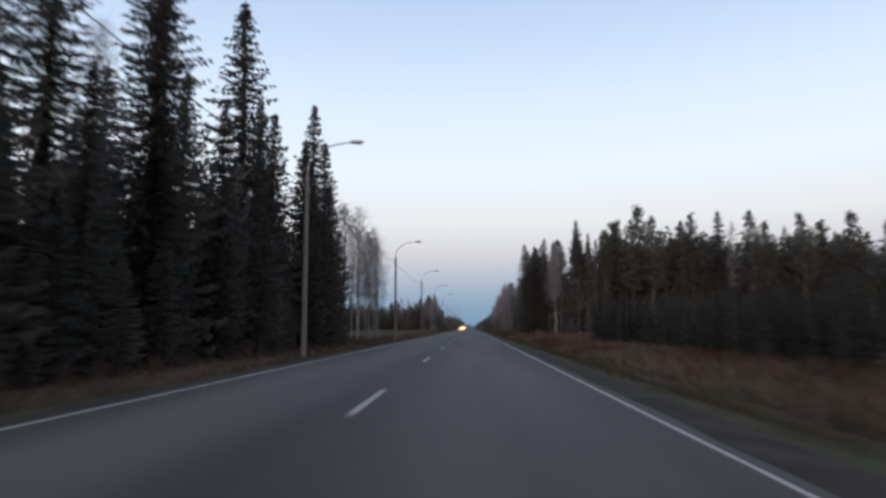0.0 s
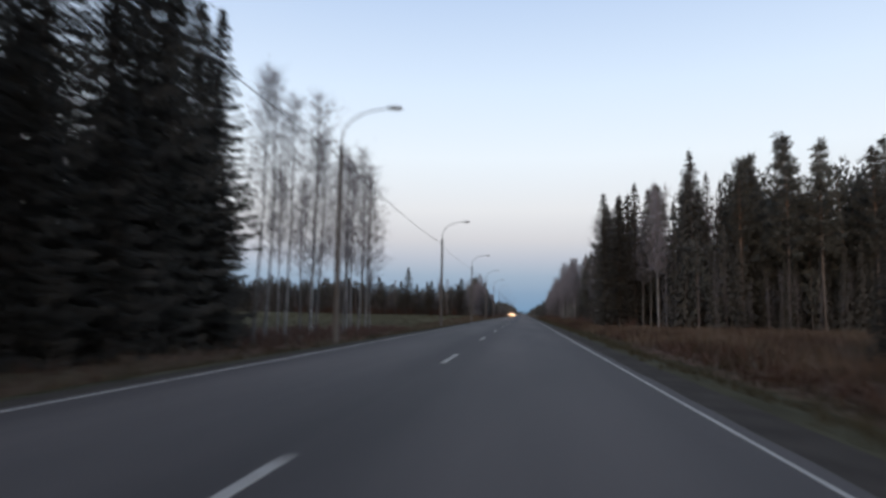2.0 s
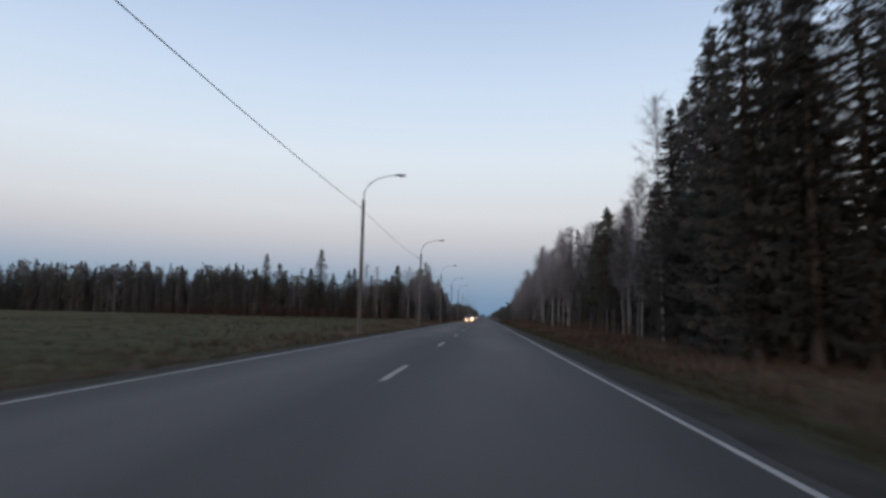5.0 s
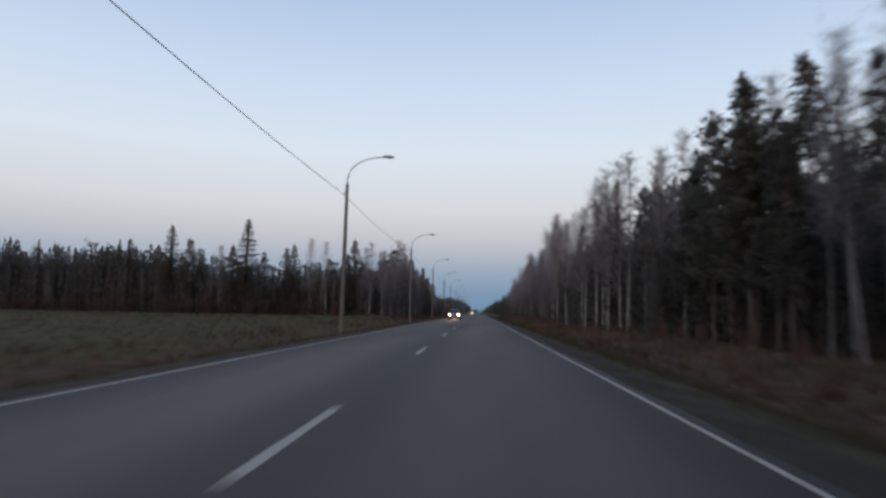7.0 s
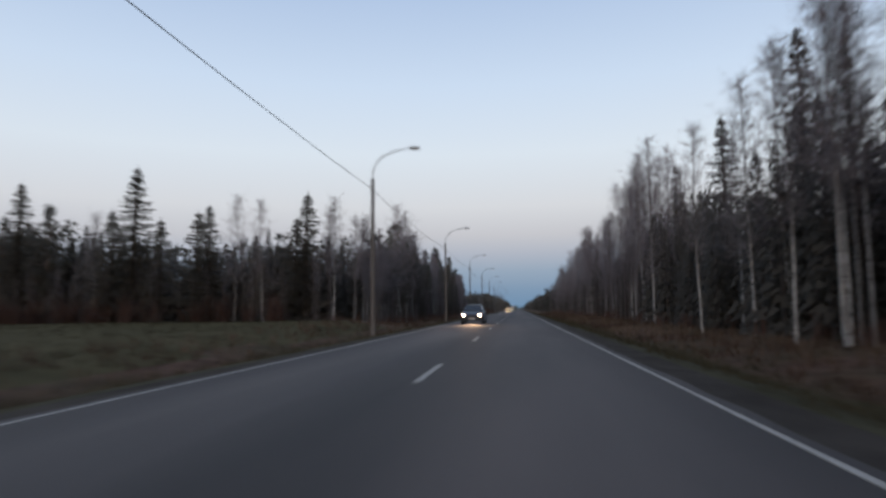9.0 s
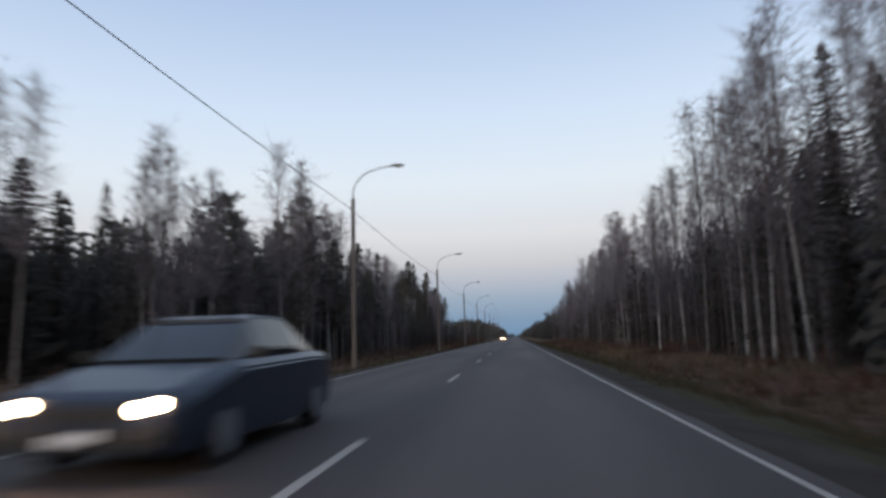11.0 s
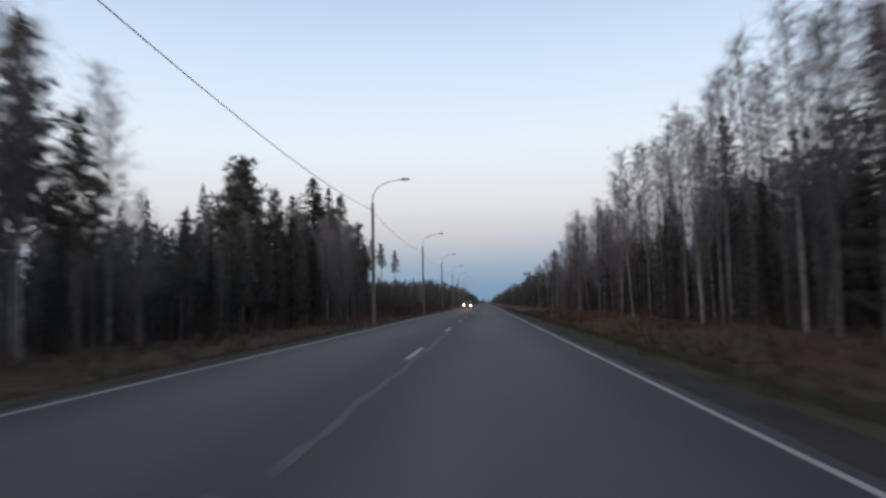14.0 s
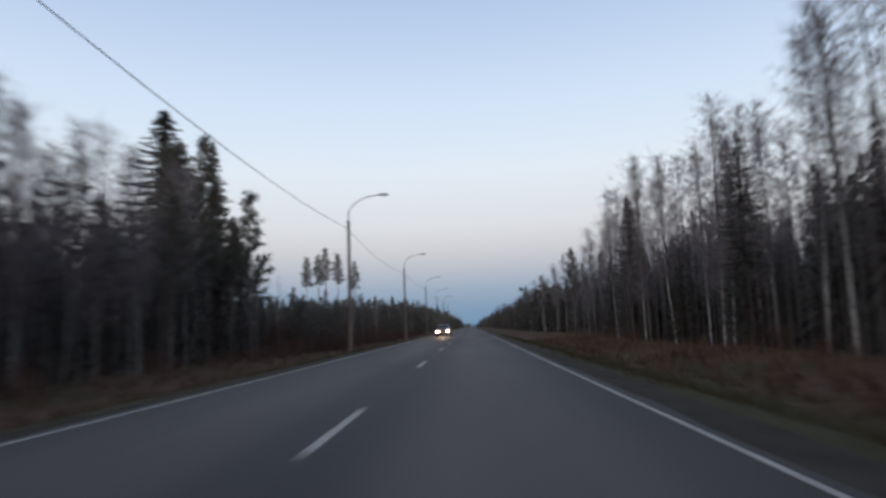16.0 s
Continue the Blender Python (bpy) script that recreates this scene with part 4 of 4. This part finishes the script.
def wood(name, spots, label, lib=LOW, category="forest", needles=M_SPRUCE):
    """Many trees as one mesh. Spots: x, y, height, kind."""
    vs, fs, ks, n = [], [], [], 0
    for x, y, h, kind in spots:
        v, f, k = wood_rng.choice(lib[kind])
        a, s = wood_rng.uniform(0, 6.28), h * wood_rng.uniform(0.85, 1.2) * (1.3 if lib is FAR else 1.0)
        c, d = math.cos(a) * s, math.sin(a) * s
        q = np.stack([v[:, 0] * c - v[:, 1] * d + x, v[:, 0] * d + v[:, 1] * c + y, v[:, 2] * h + ground_z(x, y)], 1)
        vs.append(q)
        fs.append(f + n)
        ks.append(k)
        n += len(q)
    me = tri_mesh(name, np.concatenate(vs), np.concatenate(fs), [M_SPRUCE_BARK, needles, M_PINE_BARK, M_PINE, M_BIRCH_BARK, M_TWIG], np.concatenate(ks))
    return tagged(new(name, me), label, category, kind="stuff")


SPARE = {k: [low_tree(k, wood_rng, 4, 4, 16) for _ in range(5)] for k in ("spruce", "pine", "birch")}


def ragged(spots, x0, x1, y0, y1, soft):
    """Thins the spots towards the borders, so that the wood ends in an uneven line."""
    kept = []
    for s in spots:
        d = min(s[0] - x0, x1 - s[0], s[1] - y0, y1 - s[1]) / soft
        if d + 0.8 * noise.noise((s[0] * 0.05, s[1] * 0.05, 2.0)) > wood_rng.random() * 0.8:
            kept.append(s)
    return kept


def spots_in(x0, x1, y0, y1, area, recipe, h0, h1, profile=None):
    out = []
    for _ in range(int(abs(x1 - x0) * (y1 - y0) / area)):
        x, y = wood_rng.uniform(x0, x1), wood_rng.uniform(y0, y1)
        k = wood_rng.choices(("spruce", "pine", "birch"), recipe)[0]
        out.append((x, y, wood_rng.uniform(h0, h1) * (profile(y) if profile else 1.0), k))
    return out


wood("spruces_close_behind", spots_in(-25, -17.5, 14, 86, 5.5, (0.95, 0.0, 0.05), 8, 14.5), "dense dark spruces behind the first row", FINE)
wood("forest_behind_spruces", spots_in(-48, -25, -20, 92, 18, (0.75, 0.15, 0.10), 15, 22) + spots_in(-25, -16, -30, 22, 10, (0.8, 0, 0.2), 17, 24), "dense dark spruce forest", LOW)
wood("forest_beyond_field_edge", spots_in(-55, -21, 255.5, 264, 5.0, (0.45, 0.25, 0.30), 6.5, 10.0) + spots_in(-115, -55, 253.5, 263, 5.0, (0.45, 0.25, 0.30), 8.5, 13.0), "mixed trees at the field's far edge", MID)
wood("forest_beyond_field", spots_in(-55, -21, 264, 276, 6, (0.45, 0.25, 0.30), 7.5, 11.0) + spots_in(-115, -55, 263, 276, 6, (0.45, 0.25, 0.30), 9.0, 14.0) + spots_in(-260, -115, 254, 276, 8, (0.36, 0.24, 0.40), 8.5, 14.2) + spots_in(-90, -58, 100, 125, 14, (0.6, 0.2, 0.2), 12, 18), "mixed forest edge beyond the field", FAR)
wood("forest_beside_road", spots_in(19, 26, 150, 235, 7, (0.55, 0.30, 0.15), 0.62, 0.98, right_height) + spots_in(19, 26, 235, 430, 6.0, (0.55, 0.20, 0.25), 0.45, 0.78, right_height), "dense mixed forest of spruce, pine and birch", FINE)
wood("forest_stand", spots_in(21, 66, 124, 134, 7, (0.50, 0.42, 0.08), 16.0, 21.0), "dense dark stand of tall spruce and pine", FINE)
wood("forest_deep", spots_in(26, 38, 150, 430, 17, (0.55, 0.22, 0.23), 0.55, 0.98, right_height) + spots_in(38, 60, 150, 430, 45, (0.55, 0.22, 0.23), 0.55, 0.98, right_height)
     + spots_in(24, 105, 134, 148, 9, (0.55, 0.35, 0.10), 15.5, 21) + spots_in(66, 112, 122, 134, 8, (0.55, 0.35, 0.10), 15.5, 20.5), "deeper rows of the mixed forest")
wood("forest_behind_lamps", spots_in(-25, -17.5, 264, 392, 7, (0.50, 0.32, 0.18), 0.60, 0.98, left_height), "dense mixed forest of pine and spruce", FINE)
wood("forest_deep_behind_lamps", spots_in(-36, -25, 264, 392, 10, (0.50, 0.32, 0.18), 0.60, 0.98, left_height), "deeper rows of pine and spruce")
wood("forest_far_along_road", spots_in(14.5, 38, 430, 760, 16, (0.5, 0.25, 0.25), 8, 11.5), "distant forest lining the road", FAR)


wood("understorey", spots_in(15.0, 20, 200, 262, 3.4, (0.94, 0.0, 0.06), 0.40, 0.68, right_height) + spots_in(17.0, 24, 150, 430, 4.5, (0.85, 0.05, 0.10), 0.32, 0.64, right_height) + spots_in(-25, -16.0, 264, 394, 3.6, (0.80, 0.10, 0.10), 0.40, 0.80, left_height)
     + spots_in(-75, -20.5, 254.0, 262, 3.2, (0.75, 0.10, 0.15), 5.0, 9.2) + spots_in(-110, -42, 255, 264, 4.5, (0.65, 0.20, 0.15), 7.5, 11.5) + spots_in(19, 60, 121, 128, 4.5, (0.85, 0.10, 0.05), 6.0, 13.0), "young spruces standing close under the taller trees", MID, "young trees")


def young_height(y):
    return float(np.interp(y, (398, 440, 550, 640), (6.2, 7.6, 11.0, 12.0)))


wood("young_trees", spots_in(-60, -12, 398, 540, 11, (0.36, 0.28, 0.36), 0.65, 1.05, young_height), "young low pines and spruces on cleared ground", FAR)
wood("thicket", spots_in(15.0, 23, -5, 64, 2.5, (1.0, 0.0, 0.0), 2.6, 5.0) + spots_in(23, 34, -5, 64, 6.5, (1.0, 0.0, 0.0), 3.4, 5.2) + spots_in(34, 52, -12, 74, 7.0, (0.8, 0.1, 0.1), 3.0, 6.0) + spots_in(14.4, 32, 60, 71.5, 3.2, (1.0, 0.0, 0.0), 3.8, 5.3), "low dense dark spruce thicket", LOW, "thicket", M_SPRUCE_SHADED)


pine_mix = (0.55, 0.33, 0.12)
wood("forest_hinterland", ragged(spots_in(45, 190, 120, 520, 90, pine_mix, 11, 17), 30, 190, 120, 520, 40)
     + ragged(spots_in(-300, -36, 274, 430, 70, pine_mix, 9, 13), -300, -20, 255, 430, 30)
     + ragged(spots_in(-150, -46, -40, 112, 70, pine_mix, 13, 19), -150, -30, -60, 112, 30)
     + ragged(spots_in(40, 150, -40, 60, 70, pine_mix, 3, 6), 20, 150, -60, 66, 30)
     + spots_in(15, 36, 760, 1500, 55, pine_mix, 9, 13) + spots_in(-36, -14, 620, 1500, 50, pine_mix, 11, 15)
     + spots_in(-90, 90, 1700, 1740, 18, pine_mix, 6.5, 9.5) + spots_in(-60, -12, 540, 640, 13, pine_mix, 6.5, 10.5), "forest reaching away from the road", SPARE)

# bare saplings between the trunks
SAPLING = {"birch": [low_tree("birch", wood_rng, 1, 1, 34) for _ in range(8)]}
wood("saplings", [(wood_rng.uniform(14.6, 19.5), wood_rng.uniform(262, 430), wood_rng.uniform(3, 9.5), "birch") for _ in range(560)]
     + [(wood_rng.uniform(15.5, 19.5), wood_rng.uniform(150, 262), wood_rng.uniform(3, 8), "birch") for _ in range(130)]
     + [(wood_rng.uniform(16, 50), wood_rng.uniform(118.5, 124), wood_rng.uniform(3, 8), "birch") for _ in range(60)]
     + [(wood_rng.uniform(-90, -16), wood_rng.uniform(250.5, 256), wood_rng.uniform(3.5, 8.5), "birch") for _ in range(210)]
     + [(wood_rng.uniform(-18.5, -13.8), wood_rng.uniform(262, 396), wood_rng.uniform(3, 8), "birch") for _ in range(420)], "bare young birches between the trunks", SAPLING, "saplings")


# ---- undergrowth ----
def twig_bush(h, r, count, rng):
    t = Tris()
    for i in range(count):
        a, out = rng.uniform(0, 6.28), rng.uniform(0.1, 1.0) * r
        b = np.array([rng.gauss(0, .15), rng.gauss(0, .15), -0.05])
        e = np.array([math.cos(a) * out, math.sin(a) * out, h * rng.uniform(0.5, 1.0)])
        m = (b + e) / 2 + [0, 0, 0.1 * h]
        w = np.array([-math.sin(a), math.cos(a), 0]) * 0.012
        t.add([b - w, b + w, m + w, m - w, e], [(0, 1, 2), (0, 2, 3), (3, 2, 4)])
        for _ in range(3):
            g = b + (e - b) * rng.uniform(0.3, 1.0)
            t.add([g - w * .8, g + w * .8, g + np.array([rng.gauss(0, .28), rng.gauss(0, .28), rng.uniform(-.05, .4)])], [(0, 1, 2)])
    return t.arrays()


def bushes(name, spots, mat, label):
    rng = random.Random(len(spots))
    lib = [twig_bush(1.0, 0.7, 16, rng) for _ in range(5)]
    vs, fs, n = [], [], 0
    for x, y, h in spots:
        v, f, _ = rng.choice(lib)
        a = rng.uniform(0, 6.28)
        c, d = math.cos(a) * h, math.sin(a) * h
        q = np.stack([v[:, 0] * c - v[:, 1] * d + x, v[:, 0] * d + v[:, 1] * c + y, v[:, 2] * h + ground_z(x, y)], 1)
        vs.append(q)
        fs.append(f + n)
        n += len(q)
    return tagged(new(name, tri_mesh(name, np.concatenate(vs), np.concatenate(fs), [mat])), label, "undergrowth", kind="stuff")


br = random.Random(12)
bushes("undergrowth", [(br.uniform(13.2, 22), br.uniform(124, 430), br.uniform(0.5, 1.7)) for _ in range(420)]
       + [(br.uniform(-22, -12), br.uniform(252, 400), br.uniform(0.4, 1.5)) for _ in range(420)]
       + [(br.uniform(-22, -12), br.uniform(5, 118), br.uniform(0.4, 1.2)) for _ in range(220)] + [(br.uniform(-19, -10.5), br.uniform(78, 118), br.uniform(0.35, 0.95)) for _ in range(300)], M_SHRUB, "low reddish-brown twiggy undergrowth")
bushes("red_shrubs", [(br.uniform(-75, -20), br.uniform(249, 254), br.uniform(1.2, 2.8)) for _ in range(120)]
       + [(br.uniform(-16, -10.5), br.uniform(395, 520), br.uniform(0.8, 2.2)) for _ in range(200)] + [(br.uniform(-34, -13), br.uniform(396, 480), br.uniform(2.0, 4.2)) for _ in range(170)] + [(br.uniform(-30, -10.5), br.uniform(392, 470), br.uniform(1.0, 2.6)) for _ in range(260)], M_SHRUB, "bare reddish-brown shrubs at the field's edge")


# ---- grass ----
def grass(name, spots, mat, label):
    """Tufts of bent blades. Spots: x, y, height."""
    rng = random.Random(len(name))
    vs, fs, n = [], [], 0
    for x, y, h in spots:
        z = ground_z(x, y) - 0.02
        for _ in range(5):
            a = rng.uniform(0, 6.28)
            bx, by = x + rng.gauss(0, .10), y + rng.gauss(0, .10)
            lean = rng.uniform(0.2, 0.8) * h
            w = rng.uniform(0.012, 0.03)
            vs += [(bx - w * math.sin(a), by + w * math.cos(a), z), (bx + w * math.sin(a), by - w * math.cos(a), z), (bx + lean * math.cos(a), by + lean * math.sin(a), z + h * rng.uniform(.6, 1.1))]
            fs.append((n, n + 1, n + 2))
            n += 3
    return tagged(new(name, tri_mesh(name, vs, fs, [mat])), label, "grass", kind="stuff")


gr = random.Random(21)


def verge(side, y0, y1, count, lo=4.9, hi=9.5):
    return [(side * gr.uniform(lo, hi), gr.uniform(y0, y1), gr.uniform(0.10, 0.30)) for _ in range(count)]


grass("verge_grass", verge(1, 0, 420, 8500) + verge(-1, 0, 420, 6500), M_GRASS, "short dull green-brown autumn grass on the verge")
grass("dry_grass", [(9 + abs(gr.gauss(0, 20)), gr.uniform(66, 124), gr.uniform(0.4, 0.9)) for _ in range(8000)] + [(gr.uniform(8.5, 16.5), gr.uniform(2, 68), gr.uniform(0.3, 0.7)) for _ in range(3500)] + [(gr.uniform(8.5, 14.5), gr.uniform(120, 420), gr.uniform(0.3, 0.7)) for _ in range(5000)]
      + [(gr.uniform(-14, -8.5), gr.uniform(10, 420), gr.uniform(0.3, 0.6)) for _ in range(3600)], M_DRYGRASS, "tall dry straw-coloured grass")
grass("field_tufts", [(gr.uniform(-60, -10.5), gr.uniform(118, 250), gr.uniform(0.1, 0.25)) for _ in range(6000)], M_GRASS, "short field grass tufts")
